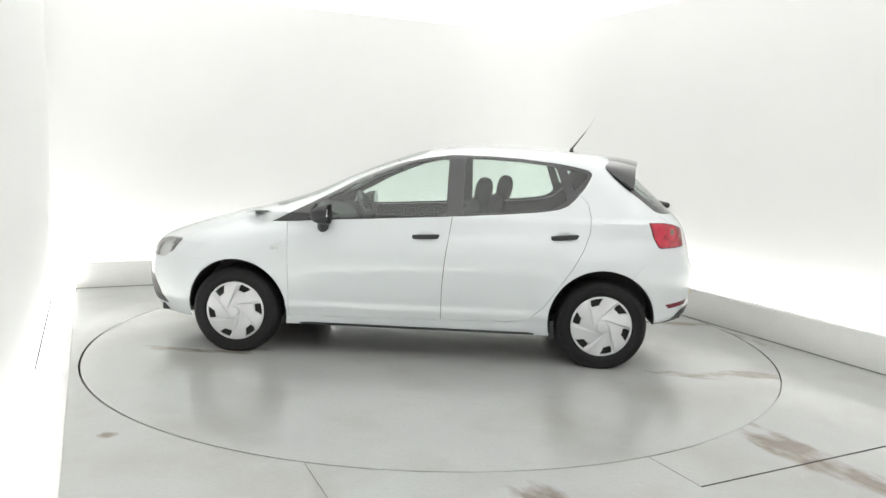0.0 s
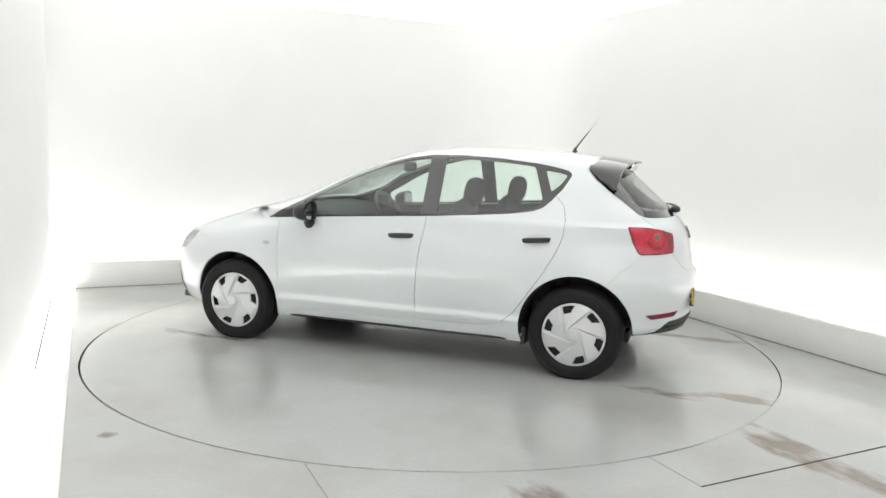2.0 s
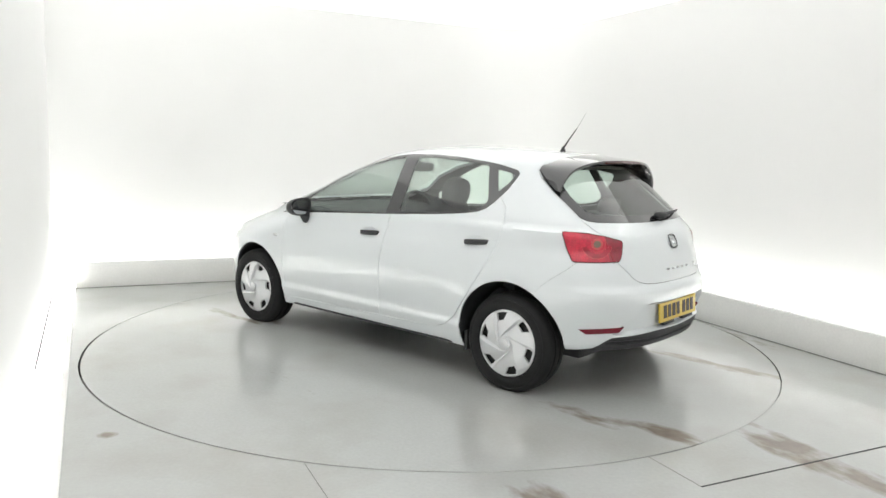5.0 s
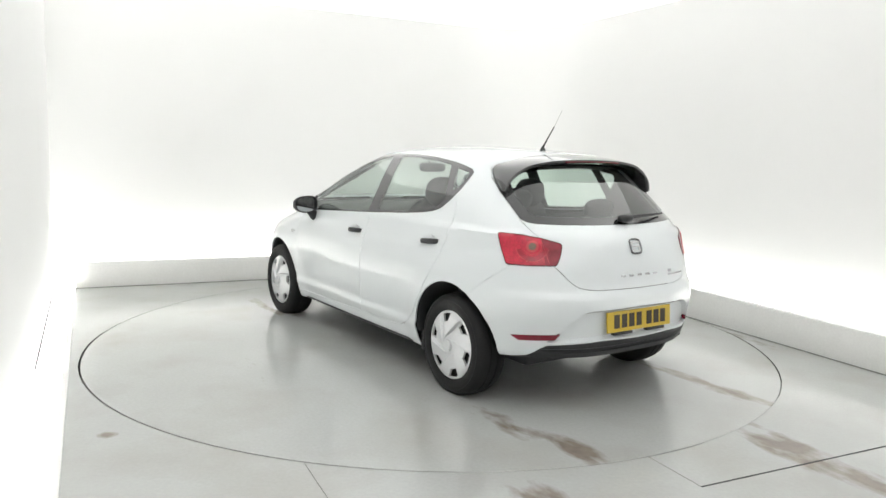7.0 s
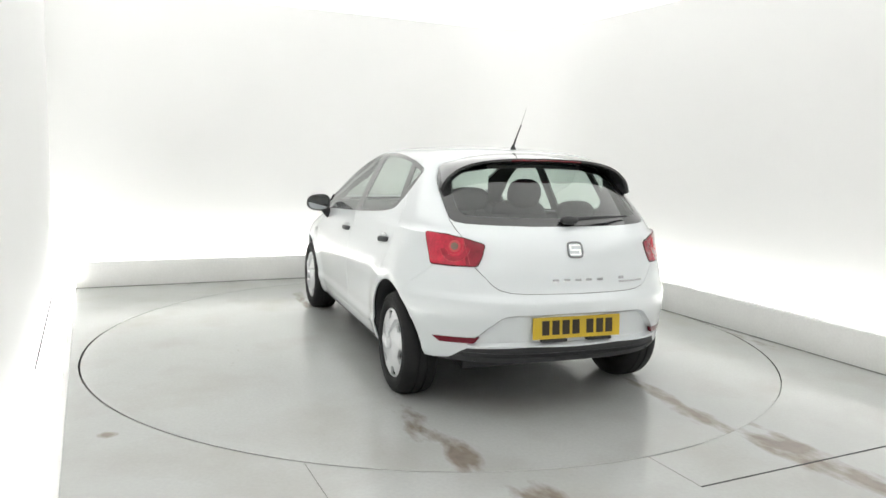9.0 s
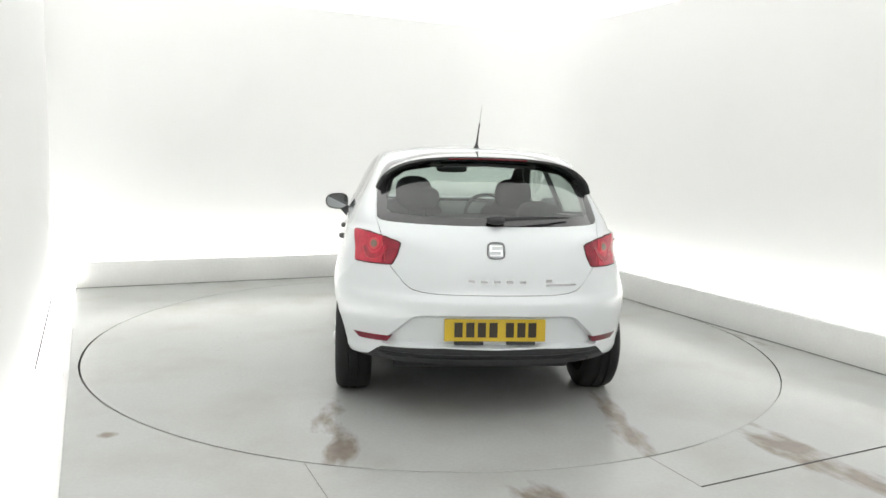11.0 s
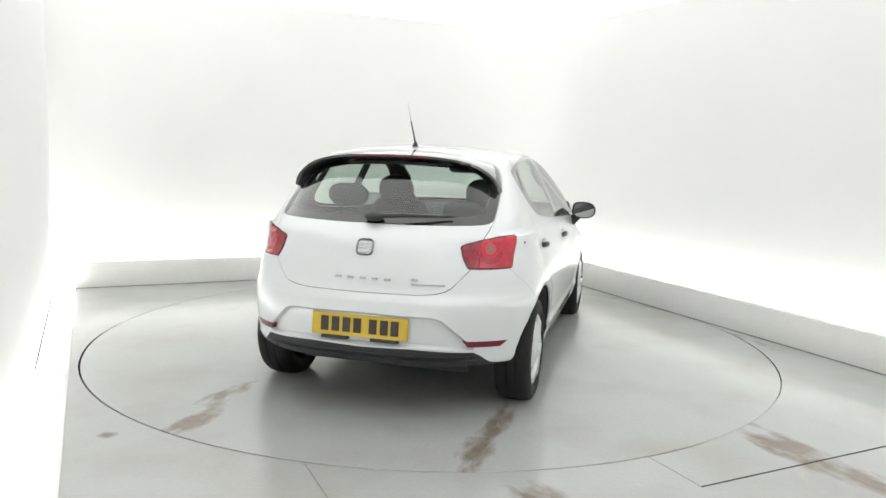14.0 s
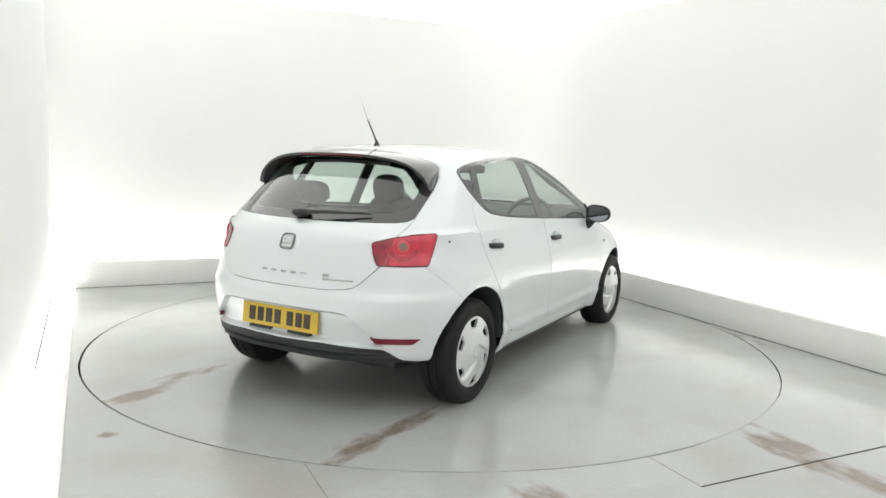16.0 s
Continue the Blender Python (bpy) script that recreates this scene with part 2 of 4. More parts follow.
REAR = curve([(.18, -1.78), (.28, -1.87), (.36, -1.915), (.45, -1.93), (.56, -1.945), (.63, -1.94), (.67, -1.915), (.80, -1.885), (.90, -1.855), (.97, -1.81), (1.02, -1.755), (1.15, -1.61), (1.30, -1.44), (1.36, -1.36), (1.395, -1.28), (1.415, -1.10), (1.43, -.85), (1.441, -.50), (1.445, -.30)])
NOSE = curve([(.18, 2.0), (.30, 2.07), (.42, 2.09), (.55, 2.085), (.66, 2.04), (.73, 1.96), (.78, 1.84), (.84, 1.66), (.89, 1.49), (.93, 1.34), (.965, 1.18), (1.07, .838), (1.2, .545), (1.3, .305), (1.36, .140), (1.395, .03), (1.42, -.08), (1.436, -.17), (1.445, -.28)])
WIDE = curve([(.18, .77), (.24, .80), (.30, .816), (.335, .828), (.365, .823), (.42, .830), (.52, .840), (.62, .845), (.70, .842), (.80, .824), (.85, .810), (.90, .799), (.966, .785), (1.0, .771), (1.15, .70), (1.28, .634), (1.345, .592), (1.375, .548), (1.39, .50), (1.405, .43), (1.42, .33), (1.433, .21), (1.441, .11), (1.445, .03)])
REAR_ROUND = curve([(.18, .6), (.85, .6), (.95, .5), (1.03, .41), (1.18, .37), (1.36, .34), (1.40, .4), (1.445, .5)])
NOSE_ROUND = curve([(.18, .78), (.50, .85), (.88, .95), (.98, .36), (1.2, .245), (1.36, .265), (1.445, .4)])


def corner_lengths(z):
    """How far the rounded rear and front corners reach along the body at the height z."""
    n = NOSE(z) - REAR(z)
    return min(REAR_ROUND(z), .48 * n), min(NOSE_ROUND(z), .5 * n)


def half_width(x, z):
    """Half the body's width at the length x and the height z."""
    xr, xf, w = REAR(z), NOSE(z), WIDE(z)
    if z < .97:
        w *= 1 - .05 * max(0, (x - .3) / 1.7) ** 2 - .035 * max(0, (-.3 - x) / 1.4) ** 2
    else:
        w *= 1 - .04 * max(0, (x - .1) / .9) ** 2 - .06 * max(0, (-.3 - x) / 1.2) ** 2
    ar, af = corner_lengths(z)
    t = 1.0
    if x - xr < ar:
        t = max(0, 1 - max(0, 1 - (x - xr) / ar) ** 2) ** (1 / 3)
    if xf - x < af:
        t = min(t, max(0, 1 - max(0, 1 - (xf - x) / af) ** 2) ** (1 / (2.6 if z < .9 else 3)))
    return w * t


def flare(x, z, y):
    """The swell of the wheel arches and the crease along the flank."""
    for cx, ca in ((1.224, .284), (-1.2345, .305)):
        r = math.hypot(x - cx, z - ca)
        if .30 < r < .52 and y > .5:
            y += .014 * math.cos((r - .36) / .16 * math.pi / 2) ** 2 if abs(r - .36) < .16 else 0
    return y


def half_shell():
    """The left half of the skin, as a stack of level outlines."""
    zs = [.20 + .02 * i for i in range(58)] + [1.36, 1.375, 1.388, 1.4, 1.41, 1.418, 1.425, 1.43, 1.434, 1.438, 1.441, 1.4435, 1.445]
    zs = sorted({round(z, 4) for z in zs if z < 1.355 or z >= 1.36})
    bm = bmesh.new()
    rows = []
    nr, ns, nf = 18, 64, 18
    for z in zs:
        xr, xf = REAR(z), NOSE(z)
        ar, af = corner_lengths(z)
        xs = [xr + ar * (i / nr) ** 3 for i in range(nr)] + [xr + ar + (xf - af - xr - ar) * i / ns for i in range(ns)] + [xf - af * (1 - i / nf) ** 3 for i in range(nf + 1)]
        rows.append([bm.verts.new((x, flare(x, z, half_width(x, z)) if 0 < i < len(xs) - 1 else 0, z)) for i, x in enumerate(xs)])
    for a, b in zip(rows, rows[1:]):
        for i in range(len(a) - 1):
            bm.faces.new((a[i], b[i], b[i + 1], a[i + 1]))
    top = rows[-1]
    base = [bm.verts.new((v.co.x, 0, 1.4455)) for v in top[1:-1]]
    line = [top[0]] + base + [top[-1]]
    for i in range(len(top) - 1):
        vs = [top[i], line[i], line[i + 1], top[i + 1]]
        vs = [v for k, v in enumerate(vs) if v not in vs[:k]]
        if len(vs) > 2:
            bm.faces.new(vs)
    bmesh.ops.recalc_face_normals(bm, faces=bm.faces)
    if sum(f.normal.y * f.calc_area() for f in bm.faces) < 0:
        bmesh.ops.reverse_faces(bm, faces=bm.faces)
    return bm


SIDE, BACK = Vector((1, 0, 0)), Vector((0, 1, 0))
DIAG = Vector((1, 1, 0)).normalized()


def score(bm, pts, h, pick, closed=False):
    """Cuts edges into the skin along a line that is given in the axes h and z."""
    pts = list(pts) + ([pts[0]] if closed else [])
    for (a0, z0), (a1, z1) in zip(pts, pts[1:]):
        n = h * (z0 - z1) + Vector((0, 0, a1 - a0))
        if n.length < 1e-6:
            continue
        lo, hi, za, zb = min(a0, a1) - .004, max(a0, a1) + .004, min(z0, z1) - .004, max(z0, z1) + .004
        fs = []
        for f in bm.faces:
            c = [v.co for v in f.verts]
            zz = [v.z for v in c]
            if max(zz) < za or min(zz) > zb:
                continue
            aa = [v.dot(h) for v in c]
            if max(aa) < lo or min(aa) > hi or not pick(f.calc_center_median()):
                continue
            fs.append(f)
        geom = set(fs)
        for f in fs:
            geom.update(f.edges)
            geom.update(f.verts)
        bmesh.ops.bisect_plane(bm, geom=list(geom), dist=1e-5, plane_co=h * a0 + Vector((0, 0, z0)), plane_no=n.normalized())


def inside(p, poly):
    x, y = p
    hit = False
    for (x0, y0), (x1, y1) in zip(poly, poly[1:] + poly[:1]):
        if (y0 > y) != (y1 > y) and x < (x1 - x0) * (y - y0) / (y1 - y0) + x0:
            hit = not hit
    return hit


def rounded(poly, r=.02, n=3):
    """Rounds the corners of an outline."""
    out = []
    for i, p in enumerate(poly):
        p, a, b = Vector(p), Vector(poly[i - 1]), Vector(poly[(i + 1) % len(poly)])
        k1, k2 = min(r, (a - p).length * .45), min(r, (b - p).length * .45)
        s, e = p + (a - p).normalized() * k1, p + (b - p).normalized() * k2
        for j in range(n + 1):
            t = j / n
            out.append(tuple(s * (1 - t) ** 2 + p * 2 * t * (1 - t) + e * t * t))
    return out


def shrink(poly, d):
    """An outline moved inwards by d."""
    area = sum(p[0] * q[1] - q[0] * p[1] for p, q in zip(poly, poly[1:] + poly[:1]))
    s = 1 if area > 0 else -1
    out = []
    for i, p in enumerate(poly):
        p, a, b = Vector(p), Vector(poly[i - 1]), Vector(poly[(i + 1) % len(poly)])
        e1, e2 = (p - a).normalized(), (b - p).normalized()
        n1, n2 = Vector((-e1.y, e1.x)) * s, Vector((-e2.y, e2.x)) * s
        m = (n1 + n2)
        m = m / max(.4, m.length_squared / 2) if m.length > 1e-6 else n1
        out.append(tuple(p + m * d))
    return out


DLO = [(1.0, .888), (.76, .908), (.53, .925), (.14, .949), (-.232, .971), (-.454, .987), (-.67, 1.004), (-.82, 1.019), (-.93, 1.038), (-.985, 1.06), (-1.03, 1.10), (-1.10, 1.18), (-1.142, 1.258), (-1.142, 1.278), (-1.118, 1.296), (-1.02, 1.318), (-.92, 1.334), (-.654, 1.361), (-.43, 1.372), (-.20, 1.370), (-.03, 1.346), (.10, 1.318), (.195, 1.292), (.30, 1.25), (.42, 1.195), (.53, 1.132), (.635, 1.075), (.735, 1.02), (.85, .962), (.93, .922)]
WIN_F = rounded([(.735, .924), (.53, .936), (.14, .959), (-.188, .978), (-.190, 1.350), (-.10, 1.340), (.0, 1.321), (.10, 1.296), (.195, 1.265), (.30, 1.222), (.42, 1.167), (.53, 1.104), (.635, 1.046), (.705, 1.007)], .02)
WIN_R = rounded([(-.298, .990), (-.67, 1.016), (-.82, 1.031), (-.92, 1.050), (-.985, 1.10), (-.905, 1.318), (-.654, 1.345), (-.43, 1.356), (-.298, 1.357)], .025)
WIN_Q = rounded([(-1.030, 1.160), (-1.088, 1.212), (-1.118, 1.262), (-1.10, 1.278), (-.975, 1.298)], .012)
SCREEN = rounded([(.96, .99), (.70, 1.078), (.49, 1.195), (.265, 1.285), (.10, 1.333), (.01, 1.362), (-.05, 1.395), (.5, 1.395), (1.5, .99)], .01)
GLASS = [(-.05, 1.012), (.0, 1.012), (.30, 1.014), (.55, 1.020), (.588, 1.026), (.607, 1.042), (.606, 1.10), (.600, 1.18), (.585, 1.25), (.555, 1.305), (.50, 1.335), (.35, 1.362), (.0, 1.378), (-.05, 1.378)]
PANE = [(-.05, 1.05), (.0, 1.05), (.30, 1.052), (.53, 1.060), (.556, 1.08), (.556, 1.16), (.53, 1.25), (.46, 1.30), (.30, 1.328), (.0, 1.338), (-.05, 1.338)]
LAMP = rounded([(-.560, .968), (-.70, .964), (-.80, .950), (-.912, .922), (-.908, .86), (-.890, .806), (-.75, .801), (-.618, .801), (-.585, .88)], .018)
REFLECT = [(-.660, .430), (-.925, .443), (-.897, .411), (-.705, .402)]
GATE = [(-.1, .671), (.0, .671), (.30, .674), (.38, .680), (.43, .692), (.465, .715), (.50, .755), (.545, .806), (.575, .86), (.578, .935), (.598, .99), (.611, 1.028), (.610, 1.10), (.604, 1.18), (.589, 1.252), (.558, 1.309), (.502, 1.339), (.351, 1.366), (.0, 1.382), (-.1, 1.382)]
SPLIT = [(-1.70, .803), (-1.615, .800), (-1.56, .745), (-1.50, .70), (-1.44, .64), (-1.40, .58)]
VALANCE = [(-.1, .388), (.0, .388), (.27, .396), (.575, .380), (.60, .362), (.645, .318), (.70, .307), (.90, .304)]
RECESS = [(-.1, .574), (.0, .574), (.36, .570), (.40, .565), (.43, .552), (.50, .488), (.555, .432), (.586, .392), (.27, .404), (.0, .396), (-.1, .396)]
DOOR_F = [(.885, .905), (.868, .80), (.862, .65), (.857, .45), (.857, .258), (-.174, .280), (-.178, .50), (-.192, .68), (-.212, .82), (-.236, 1.0)]
DOOR_R = [(-.236, 1.0), (-.212, .82), (-.192, .68), (-.178, .50), (-.174, .280), (-.62, .287), (-.70, .297), (-.77, .325), (-.85, .395), (-.93, .51), (-1.03, .66), (-1.10, .79), (-1.135, .89), (-1.14, .99), (-1.12, 1.08), (-1.06, 1.14), (-.98, 1.06)]
HEAD = rounded([(1.665, .738), (1.80, .733), (1.93, .70), (1.98, .64), (1.92, .60), (1.81, .60), (1.72, .655)], .02)
CORNER = [(1.775, .27), (1.85, .35), (1.925, .455), (2.10, .47), (2.10, .27)]
ARCH = .352
AXLES = ((1.224, .284, .279), (-1.2345, .305, .285))  # place along the car, arch centre, hub height


def panels():
    """Cuts the half skin and returns its faces by panel."""
    bm = half_shell()
    side_lines = [(DLO, 1), (WIN_F, 1), (WIN_R, 1), (WIN_Q, 1), (DOOR_F, 1), (DOOR_R, 1)]
    for pts, cl in side_lines:
        score(bm, pts, SIDE, lambda c: c.y > .3 and -1.3 < c.x < 1.2, cl)
    score(bm, SCREEN, SIDE, lambda c: c.x > -.15, True)
    score(bm, SPLIT, SIDE, lambda c: c.y > .5 and c.x < -1.3)
    score(bm, HEAD, SIDE, lambda c: c.x > 1.6 and c.y > .2, True)
    score(bm, CORNER, SIDE, lambda c: c.x > 1.6 and c.y > .2, True)
    for cx, ca, _ in AXLES:
        ring = [(cx + ARCH * math.cos(a), ca + ARCH * math.sin(a)) for a in [radians(-40 + 260 * i / 44) for i in range(45)]]
        score(bm, ring, SIDE, lambda c: c.y > .45)
    for pts, cl in ((GLASS, 1), (PANE, 1), (GATE, 1), (RECESS, 1), (shrink(RECESS, .016), 1), (VALANCE, 0)):
        score(bm, pts, BACK, lambda c: c.x < -1.18, cl)
    score(bm, [(-.1, .302), (.9, .302)], BACK, lambda c: c.x < -1.5)
    for z in (.334, .340, .354, .360):
        score(bm, [(-.1, z), (.66, z)], BACK, lambda c: c.x < -1.5)
    score(bm, LAMP, DIAG, lambda c: c.x < -1.4, True)
    score(bm, shrink(LAMP, .005), DIAG, lambda c: c.x < -1.4, True)
    score(bm, [(-.79, .99), (-.835, .79)], DIAG, lambda c: c.x < -1.4 and c.z > .79)
    score(bm, REFLECT, DIAG, lambda c: c.x < -1.4, True)
    score(bm, [(.60, .70), (.60, .97)], BACK, lambda c: c.x > 1.15)
    bmesh.ops.triangulate(bm, faces=[f for f in bm.faces if len(f.verts) > 4])
    out = {}
    for f in bm.faces:
        c = f.calc_center_median()
        s, b, d = (c.x, c.z), (c.y, c.z), (c.dot(DIAG), c.z)
        if c.y > .45 and min(math.hypot(c.x - cx, c.z - ca) for cx, ca, _ in AXLES) < ARCH:
            k = "void"
        elif c.x < -1.5 and c.z < .302:
            k = "void"
        elif c.y > .3 and -1.3 < c.x < 1.2 and inside(s, DLO):
            k = "window_front" if inside(s, WIN_F) else "window_rear" if inside(s, WIN_R) else "window_quarter" if inside(s, WIN_Q) else "surround"
        elif c.x < -1.4 and inside(d, LAMP):
            k = "lamp_rim" if not inside(d, shrink(LAMP, .005)) else "lamp" if d[0] > -.79 - .225 * (.99 - c.z) else "lamp_inner"
        elif c.x < -1.4 and inside(d, REFLECT):
            k = "reflector"
        elif c.x < -1.18 and inside(b, GLASS):
            k = "pane" if inside(b, PANE) else "frit"
        elif c.x < -1.18 and inside(b, GATE):
            k = "tailgate"
        elif c.x < -1.45 and c.z < .5 and inside(b, VALANCE + [(.9, 0), (-.1, 0)]):
            k = "valance"
        elif c.x < -1.35 and inside(s, SPLIT + [(-1.40, 0), (-2.2, 0), (-2.2, .803)]):
            k = "bumper"
        elif c.y > .3 and inside(s, DOOR_F) and c.x < 1.2:
            k = "door_front"
        elif c.y > .3 and inside(s, DOOR_R) and c.x > -1.3:
            k = "door_rear"
        elif c.x > -.15 and inside(s, SCREEN):
            k = "screen"
        elif c.x > 1.6 and c.y > .2 and inside(s, HEAD):
            k = "head"
        elif c.x > 1.6 and c.y > .2 and inside(s, CORNER):
            k = "corner"
        elif c.x > 1.15 and c.y < .60 and c.z > .72:
            k = "bonnet"
        elif c.x > 1.5 and c.z < .72:
            k = "nose"
        else:
            k = "shell"
        # the number plate's recess, and the lamps stand a little proud
        out.setdefault(k, []).append([v.co.copy() for v in f.verts])
    # press the plate recess in
    for vs in out["valance"]:
        for co in vs:
            if .3395 < co.z < .3545 and co.y < .61:
                co.x += .012
    rim = [(Vector(p), Vector(q)) for p, q in zip(RECESS, RECESS[1:])]
    for vs in out["bumper"]:
        for co in vs:
            if co.x < -1.6 and inside((co.y, co.z), RECESS):
                p = Vector((co.y, co.z))
                d = min((p - (a + (b - a) * min(1, max(0, (p - a).dot(b - a) / (b - a).length_squared)))).length for a, b in rim)
                co.x += .030 * min(1, d / .015)
    bm.free()
    return out


def build(faces, mirror=0, gap=.0015, depth=.009, lift=0.0):
    """A panel from faces; mirror 1: both halves in one, -1: the right-hand one. Its rim is turned in."""
    bm = bmesh.new()
    seen = {}

    def vert(co, s):
        k = (round(co.x, 4), round(co.y * s, 4), round(co.z, 4))
        if k not in seen:
            seen[k] = bm.verts.new((co.x, co.y * s, co.z))
        return seen[k]
    for s in ((1, -1) if mirror == 1 else (-1,) if mirror == -1 else (1,)):
        for vs in faces:
            ring = [vert(c, s) for c in vs]
            ring = [v for i, v in enumerate(ring) if v not in ring[:i]]
            if len(ring) > 2:
                try:
                    bm.faces.new(ring if s > 0 else ring[::-1])
                except ValueError:
                    pass
    bm.normal_update()
    if lift:
        for v, n in [(v, v.normal.copy()) for v in bm.verts]:
            v.co += n * lift
    if depth:
        edges = [e for e in bm.edges if len(e.link_faces) == 1]
        verts = {v for e in edges for v in e.verts}
        norm = {v: v.normal.copy() for v in verts}
        shift = {}
        for v in verts:
            d = Vector()
            for e in v.link_edges:
                if len(e.link_faces) == 1:
                    t = (e.verts[1].co - e.verts[0].co).normalized()
                    f = e.link_faces[0]
                    w = f.calc_center_median() - v.co
                    w = w - t * w.dot(t)
                    w = w - norm[v] * w.dot(norm[v])
                    if w.length > 1e-6:
                        d += w.normalized()
            shift[v] = d.normalized() * gap if d.length > 1e-6 else Vector()
        for v in verts:
            v.co += shift[v]
        low = {v: bm.verts.new(v.co - norm[v] * depth) for v in verts}
        for e in edges:
            a, b = e.verts
            f = e.link_faces[0]
            lp = [l for l in f.loops if l.edge == e][0]
            a, b = lp.vert, lp.link_loop_next.vert
            try:
                bm.faces.new((b, a, low[a], low[b]))
            except ValueError:
                pass
    return bm


def lathe(bm, prof, seg=64, axis="Y", at=(0, 0, 0)):
    """Turns a profile of (radius, along) about an axis."""
    rows = []
    for r, h in prof:
        rows.append([Vector((r * math.cos(2 * math.pi * i / seg), h, r * math.sin(2 * math.pi * i / seg))) + Vector(at) for i in range(seg)])
    return loft(bm, rows, True)


def tube(bm, path, r, seg=10):
    pts = [Vector(p) for p in path]
    rows = []
    for i, p in enumerate(pts):
        t = (pts[min(i + 1, len(pts) - 1)] - pts[max(i - 1, 0)]).normalized()
        a = t.orthogonal().normalized() if abs(t.z) > .9 else t.cross(Vector((0, 0, 1))).normalized()
        b = t.cross(a)
        rr = r[i] if isinstance(r, (list, tuple)) else r
        rows.append([p + (a * math.cos(q) + b * math.sin(q)) * rr for q in [2 * math.pi * k / seg for k in range(seg)]])
    loft(bm, rows, True, True)


def pillow(bm, size, at, power=3.0, tilt=0.0, n=10, m=20):
    """A soft rounded block (a superellipsoid)."""
    rot = Matrix.Rotation(tilt, 3, "Y")
    rows = []
    pw = lambda v: math.copysign(abs(v) ** (2 / power), v)
    for i in range(1, n):
        a = -math.pi / 2 + math.pi * i / n
        rows.append([rot @ Vector((size[0] / 2 * pw(math.cos(a)) * pw(math.cos(q)), size[1] / 2 * pw(math.cos(a)) * pw(math.sin(q)), size[2] / 2 * pw(math.sin(a)))) + Vector(at) for q in [2 * math.pi * k / m for k in range(m)]])
    loft(bm, rows, True, True)


def glass(name, tint, rough=0.0):
    m = bpy.data.materials.new(name)
    m.use_nodes = True
    nt = m.node_tree
    out = nt.nodes["Material Output"]
    nt.nodes.remove(nt.nodes["Principled BSDF"])
    tr, gl, lw, pw, fr, mx = (nt.nodes.new(k) for k in ("ShaderNodeBsdfTransparent", "ShaderNodeBsdfGlossy", "ShaderNodeLayerWeight", "ShaderNodeMath", "ShaderNodeMath", "ShaderNodeMixShader"))
    tr.inputs["Color"].default_value = (*tint, 1)
    gl.inputs["Roughness"].default_value = rough
    lw.inputs["Blend"].default_value = .5
    pw.operation, fr.operation = "POWER", "MULTIPLY_ADD"
    pw.inputs[1].default_value, fr.inputs[1].default_value, fr.inputs[2].default_value = 3.1, .9, .09
    nt.links.new(lw.outputs["Facing"], pw.inputs[0])
    nt.links.new(pw.outputs[0], fr.inputs[0])
    nt.links.new(fr.outputs[0], mx.inputs[0])
    nt.links.new(tr.outputs[0], mx.inputs[1])
    nt.links.new(gl.outputs[0], mx.inputs[2])
    nt.links.new(mx.outputs[0], out.inputs["Surface"])
    return m


GLASS_SIDE = glass("green_tinted_glass", (.86, .95, .90))
GLASS_REAR = glass("tinted_rear_glass", (.80, .88, .84))
CLEAR = glass("clear_lens", (.95, .95, .95))
LENS_CLEAR = material("clear_plastic_lens", (.60, .62, .62), .1, coat=1.0, scale=200, vary=.05)
RED = material("red_lens", (.52, .012, .040), .14, spec=.5, coat=.6, bump=.25, scale=120, vary=.30, big=20)
RED_DEEP = material("dark_red_reflector", (.17, .005, .018), .18, coat=.3, scale=300, vary=.2)
RED_MAROON = material("maroon_lens", (.26, .007, .024), .14, spec=.5, coat=.4, bump=.3, scale=160, vary=.35, big=26)
RED_DARK = material("dark_brake_lens", (.10, .007, .012), .2, scale=300, vary=.1)
LENS_GREY = material("smoked_lens", (.20, .11, .09), .12, coat=1.0, scale=200, vary=.15)
SILVER = material("silver_wheel_paint", (.66, .67, .68), .34, metal=.25, coat=.35, scale=260, vary=.03, big=9)
CHROME = material("chrome", (.72, .73, .74), .08, metal=1.0, scale=80, vary=.02)
MIRROR = material("tinted_mirror", (.45, .46, .47), .03, metal=1.0, scale=20, vary=.02)
SOFTCHROME = material("satin_lettering", (.55, .555, .57), .16, metal=1.0, scale=80, vary=.05)
DARKCHROME = material("grey_badge_metal", (.24, .245, .25), .2, metal=1.0, scale=80, vary=.05)
YELLOW = material("yellow_number_plate", (.56, .385, .022), .35, coat=.2, scale=200, vary=.03)
INK = material("black_print", (.03, .022, .012), .45, scale=100, vary=.1)
TRIM = material("dark_interior_trim", (.035, .036, .038), .65, bump=.2, scale=420, vary=.12)
CLOTH = material("charcoal_seat_cloth", (.035, .037, .04), .9, bump=.5, scale=700, vary=.18)
LINER = material("grey_headliner", (.32, .32, .31), .9, bump=.2, scale=600, vary=.05)

RED_PALE = material("pale_red_lens", (.60, .055, .075), .14, spec=.5, coat=.8, scale=200, vary=.10)
# red with the lower bowl's shade put into the colour
RED_BOWL_SHADE = material("shaded_red_lens", (.36, .008, .028), .14, spec=.5, coat=.5, bump=.3, scale=160, vary=.3, big=26)
LENS_D, LENS_Z = -.755, .904


